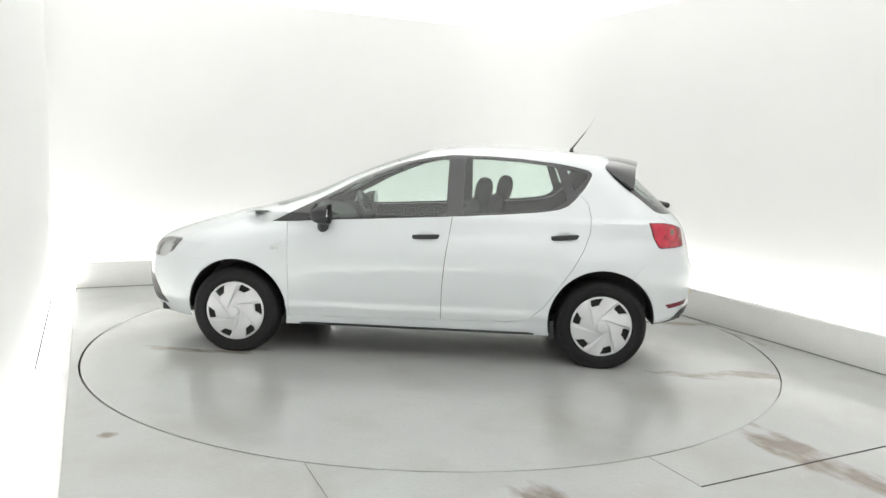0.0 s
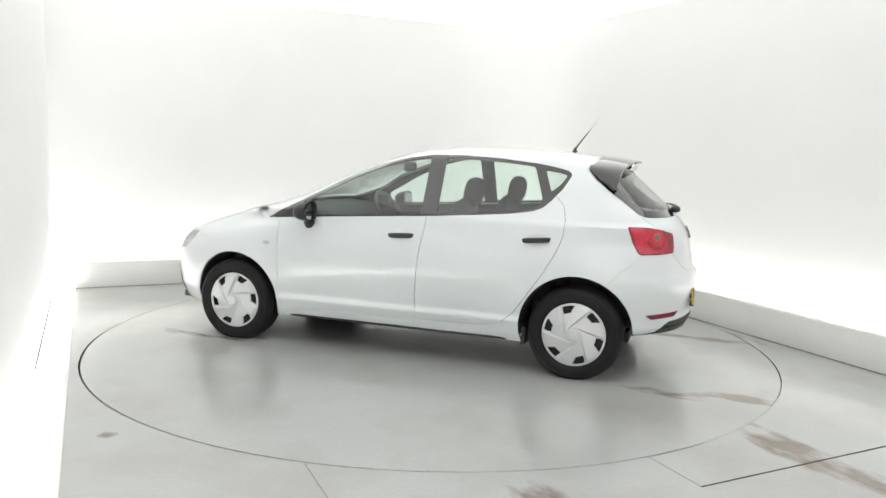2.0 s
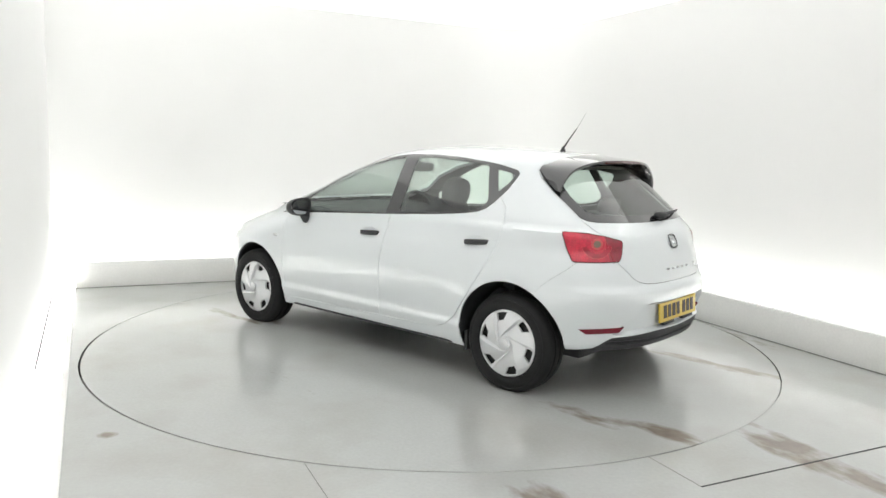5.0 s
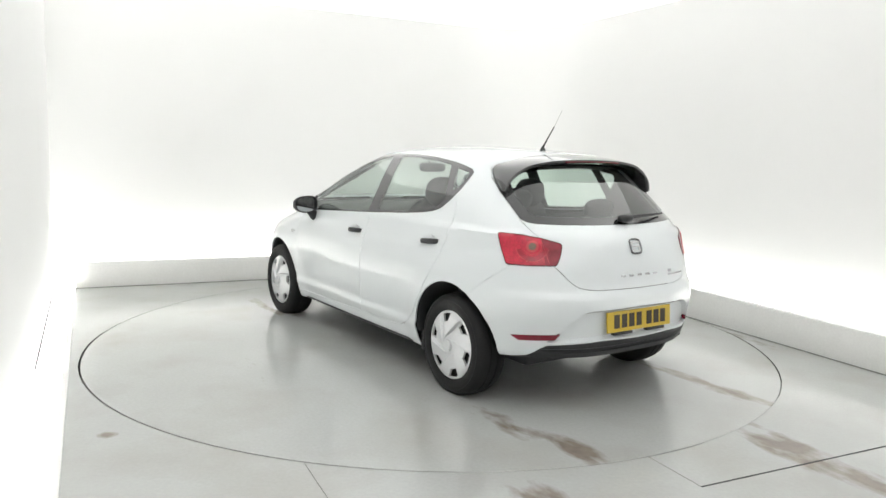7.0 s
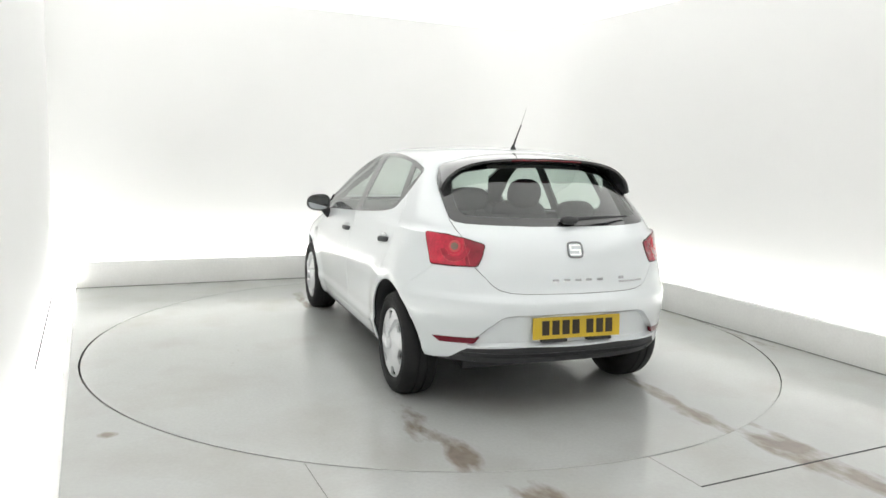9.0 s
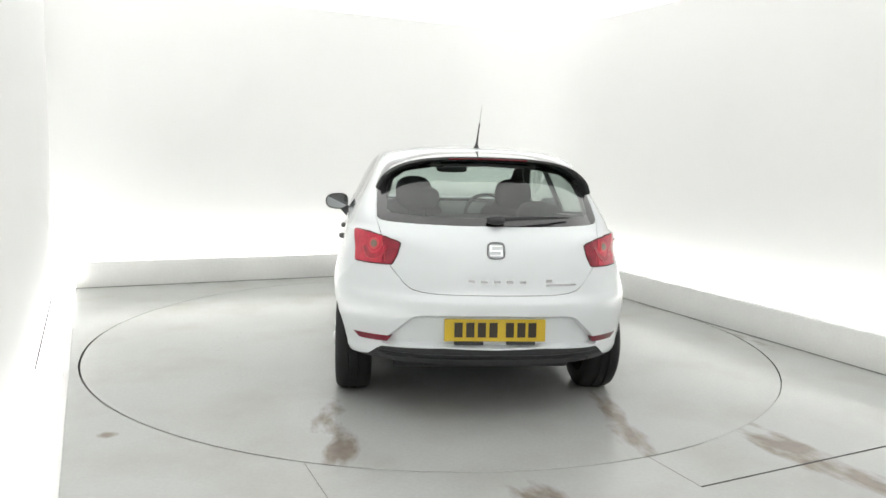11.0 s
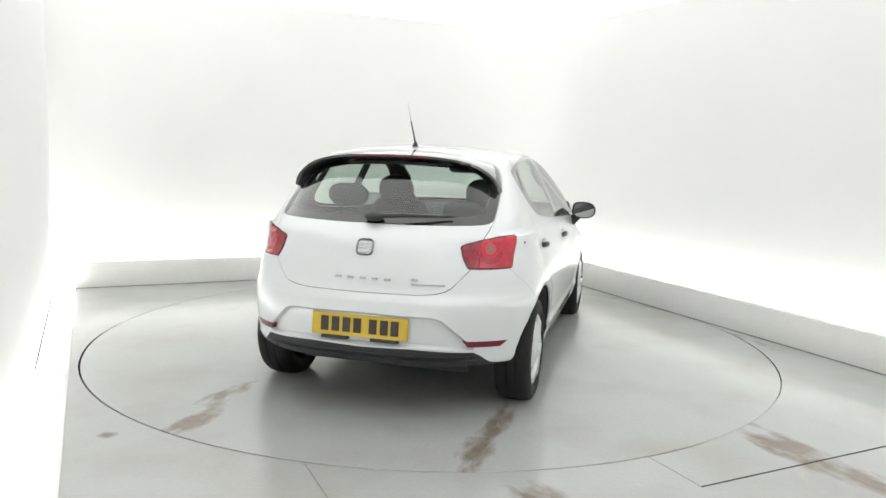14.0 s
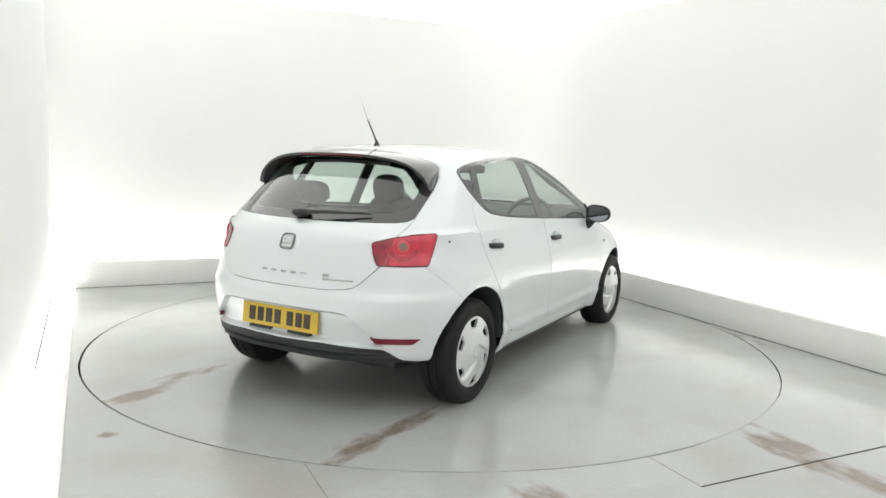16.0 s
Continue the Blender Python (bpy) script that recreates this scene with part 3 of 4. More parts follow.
def lamp_skin(d, z, lift, s):
    """The point of the rear corner's skin at the diagonal place d and the height z, raised by lift, on the side s."""
    def at(d, z):
        lo, hi = REAR(z) + 1e-4, -1.2
        for _ in range(26):
            x = (lo + hi) / 2
            lo, hi = (x, hi) if (x + half_width(x, z)) / math.sqrt(2) < d else (lo, x)
        return Vector((x, half_width(x, z), z))
    p = at(d, z)
    n = (at(d + .004, z) - p).cross(at(d, z + .004) - p).normalized()
    if n.y - n.x < 0:
        n = -n
    p = p + n * lift
    return Vector((p.x, p.y * s, p.z))


car = new("car")
tagged(car, "white five door hatchback with silver wheel covers parked on turntable", "car")
P = panels()
part("shell", build(P["shell"], 1, gap=.0008), PAINT, car, "white painted body sides, pillars and roof")
part("bonnet", build(P["bonnet"], 1, gap=.0006), PAINT, car)
part("front_bumper", build(P["nose"], 1, gap=.0003, depth=.004), PAINT, car)
gate = part("tailgate", build(P["tailgate"], 1, gap=.0028), PAINT, car, "white tailgate with wide rear window")
rear_bumper = part("rear_bumper", build(P["bumper"], 1, gap=.0003, depth=.004), PAINT, car)
part("valance", build(P["valance"], 1, depth=.03), BLACK, rear_bumper, "matt black lower bumper strip")
part("windscreen", build(P["screen"], 1, gap=0, depth=0), GLASS_SIDE, car)
part("window_border", build(P["frit"], 1, gap=0, depth=.006), GLOSS, gate, "gloss black border of the rear window")
part("rear_window", build(P["pane"], 1, gap=0, depth=0), GLASS_REAR, gate, "tinted rear window glass")
doors = []
for s in (1, -1):
    k = 0 if s > 0 else -1
    fd = part("front_door", build(P["door_front"], k, gap=.0021), PAINT, car)
    rd = part("rear_door", build(P["door_rear"], k, gap=.0021), PAINT, car)
    doors.append((s, fd, rd))
    part("window_surround", build(P["surround"], k, gap=0, depth=.012), GLOSS, car, "black window frame and pillars")
    part("window_pane", build(P["window_front"], k, gap=0, depth=0), GLASS_SIDE, fd, "green tinted side window")
    part("window_pane", build(P["window_rear"], k, gap=0, depth=0), GLASS_SIDE, rd, "green tinted side window")
    part("quarter_window", build(P["window_quarter"], k, gap=0, depth=0), GLASS_SIDE, car)
    lamp = part("tail_lamp", build(P["lamp"], k, gap=.001, depth=.03, lift=.006), RED, car, "red tail lamp wrapping round the corner")
    part("lamp_inner", build(P["lamp_inner"], k, gap=0, depth=.012, lift=.0045), RED_MAROON, lamp, "darker inner part of the tail lamp")
    part("lamp_rim", build(P["lamp_rim"], k, gap=.0, depth=.012, lift=.003), RED_DARK, lamp, "dark rim of the tail lamp")
    part("reflector", build(P["reflector"], k, gap=0, depth=.02, lift=.002), RED_DEEP, rear_bumper, "thin dark red reflector")
    hl = part("headlamp", build(P["head"], k, gap=.001, depth=.05), CLEAR, car, "clear headlamp with chrome reflector")
    part("headlamp_reflector", build(P["head"], k, gap=.001, depth=.01, lift=-.03), LENS_CLEAR, hl)
    part("headlamp_bezel", build([f for f in P["head"] if sum(v.x for v in f) / len(f) < 1.775], k, gap=.001, depth=.008, lift=-.022), GLOSS, hl, "dark bezel inside the headlamp")
    part("intake_corner", build(P["corner"], k, gap=0, depth=.03), BLACK, car)
    # the lamp's inner pieces: rings and arcs round a lens, a pale dividing rib, and the lower bowl's shade as a deeper
    # red band
    for name, mat, r0, r1, a0, a1, up, lab in (("lamp_bowl_shade", RED_BOWL_SHADE, .058, .084, 185, 345, .0068, "bowl's shade painted as a deeper red band in the lower tail lamp"), ("lamp_arc", RED_PALE, .086, .088, 190, 350, .0072, "pale rib in the tail lamp"),
                                               ("lamp_arc", RED_PALE, .046, .0485, 150, 330, .0072, "pale rib in the tail lamp"), ("lamp_ring", RED_PALE, .021, .033, 0, 360, .0080, "pale ring round the lens"),
                                               ("lamp_lens", LENS_GREY, .001, .0205, 0, 360, .0095, "round smoked lens inside the tail lamp")):
        bm = bmesh.new()
        n = 48
        grid = [[(LENS_D + r * math.cos(a), LENS_Z + .92 * r * math.sin(a)) for a in [radians(a0 + (a1 - a0) * i / n) for i in range(n + 1)]] for r in (r0, (r0 + r1) / 2, r1)]
        keep = shrink(LAMP, .010)
        for ra, rb in zip(grid, grid[1:]):
            for i in range(n):
                q = [ra[i], ra[i + 1], rb[i + 1], rb[i]]
                if all(inside(p, keep) for p in q):
                    bm.faces.new([bm.verts.new(lamp_skin(d, z, up, s)) for d, z in q])
        bmesh.ops.remove_doubles(bm, verts=bm.verts, dist=.0002)
        bmesh.ops.recalc_face_normals(bm, faces=bm.faces)
        bmesh.ops.solidify(bm, geom=bm.faces[:], thickness=.003)
        part(name, bm, mat, lamp, lab)
    bm = bmesh.new()
    tube(bm, [lamp_skin(d, z, .006, s) for d, z in [(-.800 - .05 * i / 8, .936 - .122 * i / 8) for i in range(9)]], .0016, 6)
    part("lamp_rib", bm, RED_PALE, lamp, "pale rib in the tail lamp")

# interior lining: the skin again, set inwards, dark below and grey under the roof
bm = build([f for k in ("shell", "door_front", "door_rear", "tailgate", "bumper", "frit") for f in P[k]
            if all(-1.78 < v.x < 1.0 and v.z > .28 and (v.x > -1.5 or v.z > 1.0) for v in f)], 1, gap=0, depth=0, lift=-.03)
bmesh.ops.reverse_faces(bm, faces=bm.faces)
pillars = build(P["surround"], 1, gap=0, depth=0, lift=-.013)
bmesh.ops.reverse_faces(pillars, faces=pillars.faces)
part("pillar_trim", pillars, TRIM, car)
for f in bm.faces:
    f.material_index = 1 if f.calc_center_median().z > 1.31 else 0
part("lining", bm, [TRIM, LINER], car, "dark cabin lining with grey headliner")

# underside, floor, wheel housings
bm = bmesh.new()
box(bm, -1.55, 1.85, -.50, .50, .19, .27, .02)
box(bm, -1.80, -1.5, -.54, .54, .305, .34, .01)
box(bm, -1.52, -.84, -.585, .585, .262, .30, .01)
box(bm, .86, 1.85, -.585, .585, .21, .26, .01)
box(bm, -.86, .86, -.76, .76, .205, .28, .015)
part("underbody", bm, BLACK, car, "black underside of the car")
for cx, ca, _ in AXLES:
    for s in (1, -1):
        bm = bmesh.new()
        arc = [radians(-2 + 184 * i / 30) for i in range(31)]
        skin = lambda a: half_width(cx + ARCH * math.cos(a), max(.2, ca + ARCH * math.sin(a)))
        loft(bm, [[Vector((cx + rr * math.cos(a), s * (min(yy, skin(a) - .006) if rr > .1 else yy), ca + rr * math.sin(a))) for a in arc] for rr, yy in ((ARCH + .002, .83), (ARCH - .006, .80), (ARCH - .008, .50), (.05, .49))])
        part("wheel_housing", bm, BLACK, car)

# sill strips beneath the doors
for s in (1, -1):
    bm = bmesh.new()
    loft(bm, [[Vector((x, s * (half_width(x, .22) + dy), z)) for dy, z in ((-.05, .222), (.0, .217), (.002, .210), (-.006, .200), (-.05, .197))] for x in [-.897 + 1.775 * i / 20 for i in range(21)]])
    part("sill_strip", bm, BLACK, car)
    part("mud_flap", box(bmesh.new(), -.922, -.897, min(s * .60, s * .79), max(s * .60, s * .79), .178, .30, .004), BLACK, car, "small black flap before the rear wheel")

# ---------- wheels ----------


def wheel_meshes():
    tyre = bmesh.new()
    prof = [(.196, -.085), (.205, -.095), (.235, -.103), (.265, -.099), (.284, -.088), (.294, -.070), (.2975, -.045), (.2985, -.030), (.2925, -.028), (.2925, -.022), (.2985, -.020), (.2990, 0), (.2985, .020), (.2925, .022), (.2925, .028), (.2985, .030), (.2975, .045), (.294, .070), (.284, .088), (.268, .098), (.262, .1005), (.258, .098), (.235, .1035), (.212, .098), (.203, .092), (.196, .080)]
    lathe(tyre, prof, 96)
    cover = bmesh.new()
    nr, ns = 34, 180
    grid = []
    for i in range(nr + 1):
        r = .030 + (.207 - .030) * i / nr
        row = []
        for j in range(ns):
            a = 2 * math.pi * j / ns
            sw = ((a + math.asin(min(1.0, .050 / r))) * 6 / (2 * math.pi)) % 1.0
            dome = .090 + .016 * (1 - (r / .207) ** 2)
            if r > .196:
                dome -= .010 * ((r - .196) / .011)
            blade = 0.0
            if .040 < r < .192:
                w = min(1, (r - .040) / .03) * min(1, (.192 - r) / .02)
                edge = sw if sw < .93 else (1 - sw) / .07 * .93
                blade = (.018 * edge / .93 - .009) * w
            row.append(cover.verts.new((r * math.cos(a), dome + blade, r * math.sin(a))))
        grid.append(row)
    for i in range(nr):
        for j in range(ns):
            r = .030 + .177 * (i + .5) / nr
            a = 2 * math.pi * (j + .5) / ns
            sw = ((a + math.asin(min(1.0, .050 / r))) * 6 / (2 * math.pi)) % 1.0
            lo = .07 - .05 * (r - .142) / .04
            if .141 < r < .184 and lo < sw < .40 + (r - .142) * 1.2:
                continue
            cover.faces.new((grid[i][j], grid[i][(j + 1) % ns], grid[i + 1][(j + 1) % ns], grid[i + 1][j]))
    for e in [e for e in cover.edges if len(e.link_faces) == 1 and .035 < math.hypot(e.verts[0].co.x, e.verts[0].co.z) < .2]:
        a, b = e.verts
        c, d = cover.verts.new(b.co - Vector((0, .014, 0))), cover.verts.new(a.co - Vector((0, .014, 0)))
        cover.faces.new((a, b, c, d))
    bmesh.ops.remove_doubles(cover, verts=cover.verts, dist=.0002)
    bmesh.ops.recalc_face_normals(cover, faces=cover.faces)
    cap = bmesh.new()
    lathe(cap, [(.035, .098), (.035, .114), (.032, .1195), (.023, .122), (.01, .123), (.001, .1232)], 36)
    hub = bmesh.new()
    lathe(hub, [(.20, -.07), (.199, .055), (.17, .060), (.10, .062), (.06, .07), (.001, .071)], 48)
    return tyre, cover, cap, hub


made = []
for (cx, _, hub_z), out_y, turns in zip(AXLES, (.738, .722), ((4.5, 50.0), (41.5, 29.5))):
    for s, turn in zip((1, -1), turns):
        if not made:
            t, c, k, h = wheel_meshes()
            w = new("wheel")
            w.parent = car
            w["label"] = "black tyre with six blade silver wheel cover"
            part("tyre", t, RUBBER, w)
            part("wheel_cover", c, SILVER, w, "silver plastic wheel cover with six blades", sharp=28)
            part("centre_cap", k, SILVER, w)
            part("brake_hub", h, SEAM, w)
            made.append(w)
        else:
            w = copy_thing(made[0], Matrix())
            made.append(w)
        w.parent = car
        w.matrix_basis = pose(cx, s * out_y, hub_z, 0, turn, 0 if s > 0 else 180)

# ---------- fittings ----------
for s, fd, rd in doors:
    for x0, x1, z0, z1, holder in ((.032, -.155, .829, .838, fd), (-.878, -1.064, .853, .868, rd)):
        bm = bmesh.new()
        rows = []
        for i in range(13):
            t = i / 12
            x, z = x0 + (x1 - x0) * t, z0 + (z1 - z0) * t
            bow = .030 * (1 - (2 * t - 1) ** 4)
            hh = .0165 * (1 - .35 * abs(2 * t - 1) ** 6)
            yy = half_width(x, z)
            rows.append([Vector((x, s * (yy - .004 + bow * k), z + hh * m)) for k, m in ((.15, -.9), (.55, -1), (.9, -.75), (1, 0), (.9, .75), (.55, 1), (.15, .9))])
        loft(bm, rows, True, True)
        part("door_handle", bm, BLACK, holder, "black plastic door handle")
        bm = bmesh.new()
        cxm, czm = (x0 + x1) / 2, (z0 + z1) / 2
        rows = []
        for rr in (1.0, .7, .35):
            rows.append([Vector((cxm + .062 * rr * math.cos(a), s * (half_width(cxm, czm) + .0035 - .002 * (1 - rr)), czm + .004 + .036 * rr * math.sin(a))) for a in [2 * math.pi * i / 24 for i in range(24)]])
        loft(bm, rows, True)
        part("handle_scoop", bm, PAINT, holder)
        bm = bmesh.new()
        tube(bm, [(cxm + .05 * math.cos(a), s * (half_width(cxm + .05 * math.cos(a), czm + .03) + .001), czm + .014 + .022 * math.sin(a)) for a in [radians(25 + 13 * i) for i in range(11)]], .0022, 6)
        part("scoop_edge", bm, SOFTCHROME, holder)
    # side repeater on the front wing
    bm = bmesh.new()
    pillow(bm, (.05, .014, .026), (.952, s * (half_width(.952, .723) + .004), .723), 2.4)
    part("side_repeater", bm, LENS_CLEAR, car, "small clear side repeater")
    # exterior mirror
    mirror = new("mirror")
    mirror.parent = car
    mirror["label"] = "black plastic door mirror"
    mirror.location = (.012, 0, -.018)
    bm = bmesh.new()
    rows = []
    for i in range(9):
        t = i / 8
        k = (1 - (t * .98) ** 2.2) ** .5 if i else 1
        rows.append([Vector((.555 + .125 * t, s * (.895 + .092 * k * math.copysign(abs(math.cos(a)) ** .75, math.cos(a))), .982 - .01 * t + .066 * k * math.copysign(abs(math.sin(a)) ** .75, math.sin(a)) * (1 - .12 * math.cos(a)))) for a in [2 * math.pi * j / 28 for j in range(28)]])
    loft(bm, rows, True)
    part("mirror_housing", bm, BLACK, mirror)
    bm = bmesh.new()
    ring = [Vector((.561, s * (.895 + .082 * math.copysign(abs(math.cos(a)) ** .75, math.cos(a))), .982 + .056 * math.copysign(abs(math.sin(a)) ** .75, math.sin(a)) * (1 - .12 * math.cos(a)))) for a in [2 * math.pi * j / 28 for j in range(28)]]
    for p in ring:
        p.x -= .16 * (abs(p.y) - .895)
    loft(bm, [ring, [p + Vector((.006, 0, 0)) for p in ring]], True, True)
    part("mirror_glass", bm, MIRROR, mirror)
    bm = bmesh.new()
    tube(bm, [(.62, s * .765, .875), (.615, s * .80, .895), (.605, s * .84, .93), (.60, s * .87, .955)], [.045, .040, .032, .026], 12)
    part("mirror_arm", bm, BLACK, mirror)
    # bars that divide the front door's glass from the mirror sail
    bm = bmesh.new()
    tube(bm, [(.715, s * (half_width(.715, .925) - .004), .925), (.685, s * (half_width(.685, 1.02) - .004), 1.02)], .012, 8)
    part("sail_bar", bm, BLACK, fd)

# roof spoiler
T = [(0, -1.505, 1.366), (.20, -1.500, 1.362), (.36, -1.480, 1.347), (.47, -1.455, 1.320), (.545, -1.440, 1.278), (.590, -1.433, 1.23), (.610, -1.425, 1.180)]
F = [(0, -1.290, 1.396), (.20, -1.285, 1.389), (.36, -1.270, 1.370), (.46, -1.250, 1.345), (.535, -1.240, 1.318), (.580, -1.300, 1.260), (.606, -1.395, 1.186)]
U = [(0, -1.400, 1.340), (.20, -1.400, 1.335), (.36, -1.395, 1.318), (.45, -1.385, 1.288), (.515, -1.375, 1.25), (.555, -1.385, 1.21), (.580, -1.405, 1.172)]
bm = bmesh.new()
rows = []


def along(line):
    """A smooth line through points of (y, x, z)."""
    fs = [curve([(i, p[k]) for i, p in enumerate(line)]) for k in range(3)]
    return lambda i, s: Vector((fs[1](i), fs[0](i) * s, fs[2](i)))


TE, FE, UE = along(T), along(F), along(U)
for s in (-1, 1):
    for i in ([6 - .25 * k for k in range(24)] if s < 0 else [.25 * k for k in range(25)]):
        t, f, u = TE(i, s), FE(i, s), UE(i, s)
        y = abs(t.y)
        out = Vector((0, s * y, .5)).normalized()
        rows.append([f - out * .01, f + out * .004, f.lerp(t, .35) + out * .010, f.lerp(t, .75) + out * .009, t + out * .004, t - out * .010, t.lerp(u, .25) - out * .012, u - out * .004])
loft(bm, rows, True, True)
spoiler = part("spoiler", bm, GLOSS, car, "gloss black roof spoiler", sharp=50)
bm = bmesh.new()
loft(bm, [[Vector((-1.5065 + .06 * y * y, y, 1.3635 - .1 * y * y)), Vector((-1.510 + .06 * y * y, y, 1.358 - .1 * y * y)), Vector((-1.506 + .06 * y * y, y, 1.3525 - .1 * y * y)), Vector((-1.49 + .06 * y * y, y, 1.355 - .1 * y * y))] for y in [-.22 + .04 * i for i in range(12)]], True, True)
part("brake_light", bm, RED_DARK, spoiler, "narrow dark red brake light")

# aerial
bm = bmesh.new()
lathe(bm, [(.022, 0), (.019, .008), (.011, .025), (.006, .036), (.001, .038)], 20)
bmesh.ops.transform(bm, matrix=pose(-1.055, 0, 1.412, 90 , 0, 0), verts=bm.verts)
aerial = part("aerial", bm, BLACK, car, "short black roof aerial")
bm = bmesh.new()
tube(bm, [(-1.058, 0, 1.44), (-1.10, 0, 1.50), (-1.15, 0, 1.565)], [.0065, .0045, .004], 8)
part("aerial_base_rod", bm, BLACK, aerial)
bm = bmesh.new()
tube(bm, [(-1.15, 0, 1.565), (-1.215, 0, 1.668)], [.0016, .0009], 8)
part("aerial_whip", bm, LINER, aerial)

# the fuel flap's small dark notch on the right-hand flank
bm = bmesh.new()
pillow(bm, (.022, .006, .012), (-1.45, -half_width(-1.45, .922) - .001, .922), 2.4)
part("flap_notch", bm, BLACK, car, "small dark notch of the fuel flap")

# rear wiper
bm = bmesh.new()
pillow(bm, (.07, .10, .045), (-1.765, -.01, 1.045), 2.6)
wiper = part("rear_wiper", bm, BLACK, car, "black rear wiper on the window")
bm = bmesh.new()
tube(bm, [(-1.775, -.02, 1.05), (-1.765, -.16, 1.058), (-1.735, -.30, 1.060), (-1.690, -.42, 1.060)], [.013, .010, .007, .005], 8)
part("wiper_arm", bm, BLACK, wiper)

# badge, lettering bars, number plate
bm = bmesh.new()
on = lambda y, z, d=0.0: Vector((REAR(z) + (1 - (1 - (min(abs(y), .75) / .80) ** 3) ** .5) * .6 - d, y, z))


def plaque(bm, y0, y1, z0, z1, d0, d1, n=6):
    rows = []
    for i in range(n + 1):
        y = y0 + (y1 - y0) * i / n
        rows.append([on(y, z0, d0), on(y, z0, d1), on(y, z1, d1), on(y, z1, d0)])
    loft(bm, rows, True, True)


ring = [on(.043 * math.copysign(abs(math.cos(a)) ** .5, math.cos(a)), .897 + .038 * math.copysign(abs(math.sin(a)) ** .5, math.sin(a)), .005) for a in [2 * math.pi * i / 40 for i in range(41)]]
tube(bm, ring, .0052, 8)
badge = part("badge", bm, DARKCHROME, gate, "rounded square metal emblem with crossbars")
for z0, z1, y0, y1 in ((.9165, .924, -.034, .034), (.893, .901, -.034, .034), (.870, .8775, -.034, .034), (.901, .9165, .022, .034), (.8775, .893, -.034, -.022)):
    bm = bmesh.new()
    plaque(bm, y0, y1, z0, z1, -.002, .006)
    part("badge_bar", bm, CHROME, badge)
for y in (.128, .062, -.005, -.07, -.138):
    bm = bmesh.new()
    plaque(bm, y - .017, y + .017, .737, .748, -.002, .003, 2)
    part("letter_bar", bm, SOFTCHROME, gate)
bm = bmesh.new()
plaque(bm, -.43, -.262, .722, .730, -.002, .003, 6)
plaque(bm, -.295, -.262, .740, .754, -.002, .003, 2)
part("script_bar", bm, SOFTCHROME, gate)
lean = lambda p: Vector((-1.913 - (p.z - .55) * -.08, p.y, p.z)) + Vector((p.x, 0, 0))
bm = box(bmesh.new(), -.008, .004, -.262, .262, .438, .552, .003, f=lean)
plate = part("number_plate", bm, YELLOW, car, "yellow rear number plate", smooth=False)
for y in (.190, .130, .070, .010, -.075, -.135, -.192):
    part("plate_bar", box(bmesh.new(), -.0105, -.0075, y - .021, y + .021, .460, .535, f=lean), INK, plate, smooth=False)
for y in (.135, -.135):
    part("plate_bracket", box(bmesh.new(), -.008, .02, y - .075, y + .075, .420, .436, .003, f=lean), BLACK, rear_bumper)

# ---------- cabin ----------
seats = []
for s in (1, -1):
    seat = new("front_seat")
    seat.parent = car
    seat["label"] = "charcoal cloth front seat with headrest"
    seat.location.x = .04 if s > 0 else -.11
    bm = bmesh.new()
    pillow(bm, (.52, .50, .16), (.05, s * .35, .52), 3.5, radians(-6))
    part("cushion", bm, CLOTH, seat)
    bm = bmesh.new()
    pillow(bm, (.15, .47, .62), (-.33, s * .335, .775), 3.2, radians(-17))
    part("backrest", bm, CLOTH, seat)
    bm = bmesh.new()
    pillow(bm, (.125, .25, .205), (-.46, s * .335, 1.118), 2.5, radians(-10), 14, 28)
    tube(bm, [(-.435, s * .285, 1.06), (-.425, s * .285, 1.00)], .007, 6)
    tube(bm, [(-.435, s * .385, 1.06), (-.425, s * .385, 1.00)], .007, 6)
    part("headrest", bm, CLOTH, seat)
bench = new("rear_bench")
bench.parent = car
bench["label"] = "charcoal cloth rear bench with headrests"
bm = bmesh.new()
pillow(bm, (.50, 1.26, .17), (-.82, 0, .50), 5)
part("cushion", bm, CLOTH, bench)
bm = bmesh.new()
pillow(bm, (.16, 1.26, .54), (-1.14, 0, .76), 5, radians(-20))
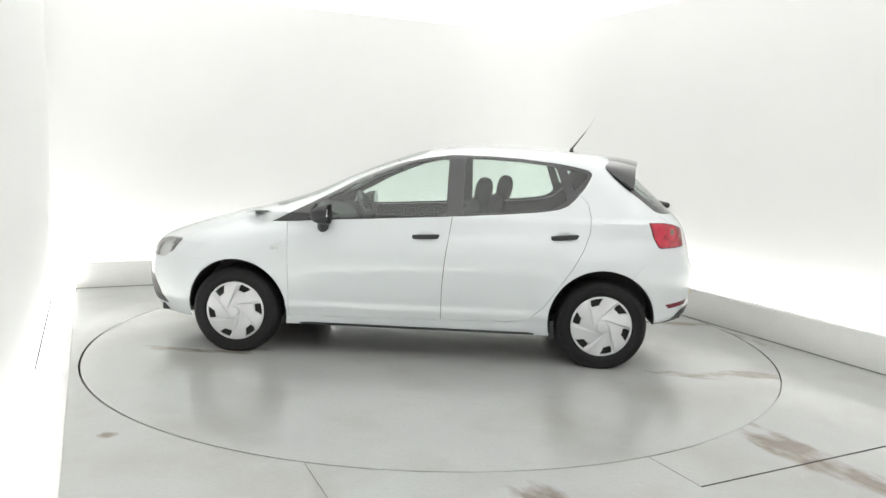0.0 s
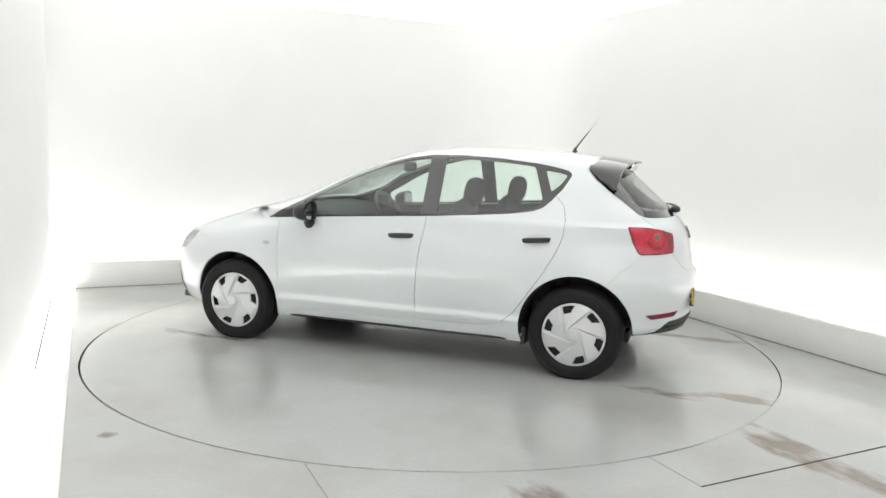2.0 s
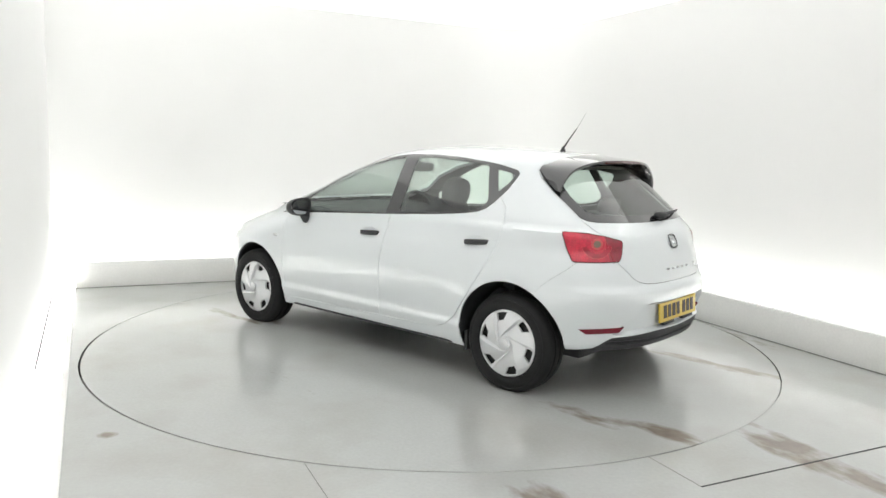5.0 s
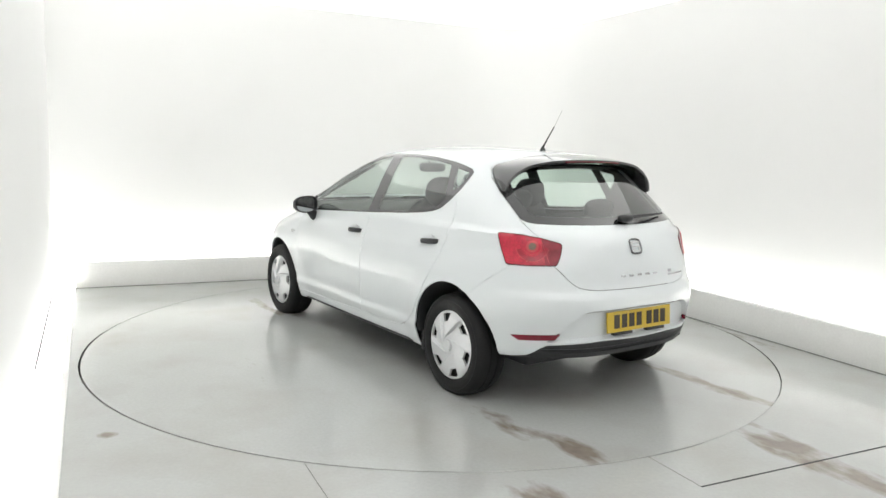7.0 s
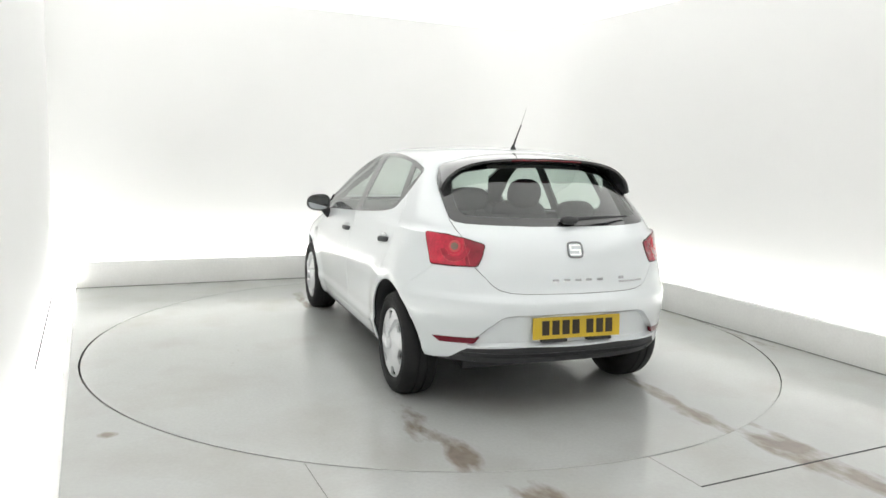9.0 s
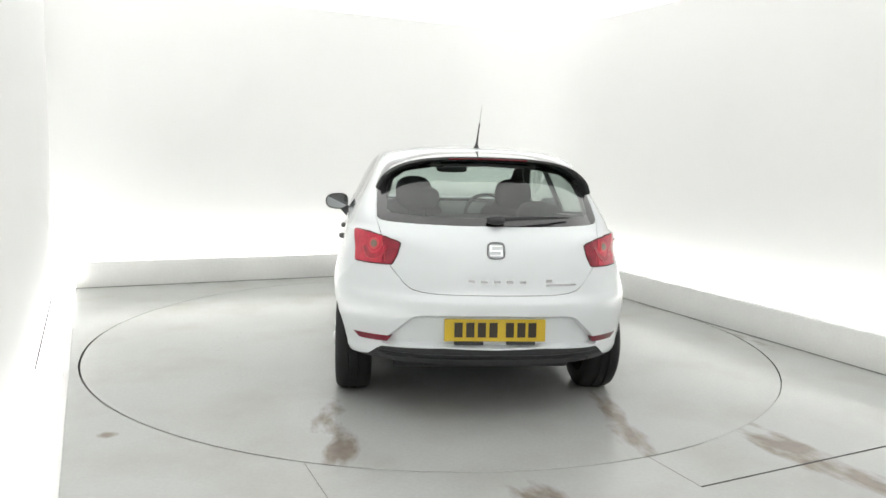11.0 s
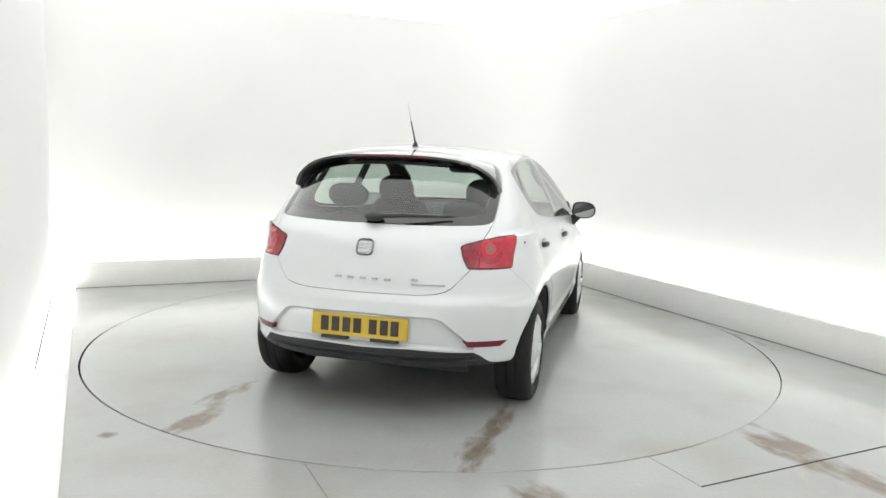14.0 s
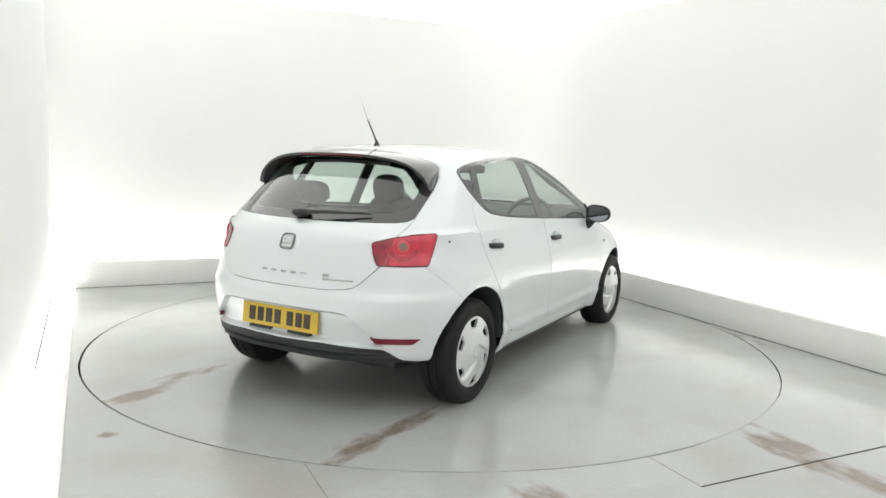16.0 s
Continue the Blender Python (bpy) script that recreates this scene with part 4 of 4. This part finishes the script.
part("backrest", bm, CLOTH, bench)
for y, up in ((.36, .075), (-.36, 0.0)):
    bm = bmesh.new()
    pillow(bm, (.09, .25, .14), (-1.225, y, 1.045 + up), 2.7, radians(-15), 14, 28)
    for k in (-.05, .05):
        tube(bm, [(-1.222, y + k, 1.0 + up), (-1.20, y + k, .95)], .006, 6)
    part("headrest", bm, CLOTH, bench)
bm = bmesh.new()
box(bm, -1.60, -1.28, -.52, .52, .955, .97, .006)
part("parcel_shelf", bm, TRIM, car)
bm = bmesh.new()
loft(bm, [[Vector((x, y, z)) for x, z in ((1.02, .55), (.72, .60), (.66, .74), (.70, .86), (.78, .925), (.95, .945), (1.06, .955), (1.17, .945))] for y in (-.70, -.5, -.2, 0, .2, .5, .70)])
part("dashboard", bm, TRIM, car)
bm = bmesh.new()
ring = [Vector((0, .185 * math.cos(a), .185 * math.sin(a))) for a in [2 * math.pi * i / 36 for i in range(37)]]
m = pose(.52, -.35, .88, 0, 28, 0)
tube(bm, [m @ p for p in ring], .016, 8)
tube(bm, [m @ Vector((0, -.17, 0)), m @ Vector((.03, 0, 0)), m @ Vector((0, .17, 0))], [.02, .045, .02], 8)
part("steering_wheel", bm, TRIM, car)
bm = bmesh.new()
pillow(bm, (.03, .24, .07), (.20, -.0, 1.268), 4)
tube(bm, [(.205, 0, 1.28), (.245, 0, 1.318)], .008, 8)
part("cabin_mirror", bm, TRIM, car)
bm = bmesh.new()
tube(bm, [(1.10, .05, .975), (1.12, .30, .972), (1.06, .52, .965)], [.010, .008, .006], 8)
part("front_wiper", bm, BLACK, car)

OFFX, OFFY = .0714, -.1332


def motions():
    rows, disc_rows = [], []
    for i in range(17):
        a = radians(175.007 - 7.21 * i)
        c, s = math.cos(a), math.sin(a)
        rows.append((float(i), pose(c * OFFX - s * OFFY, s * OFFX + c * OFFY, .001, 0, 0, math.degrees(a))))
        disc_rows.append((float(i), pose(0, 0, 0, 0, 0, math.degrees(a))))
    walk(car, rows)
    walk(turntable, disc_rows)


motions()
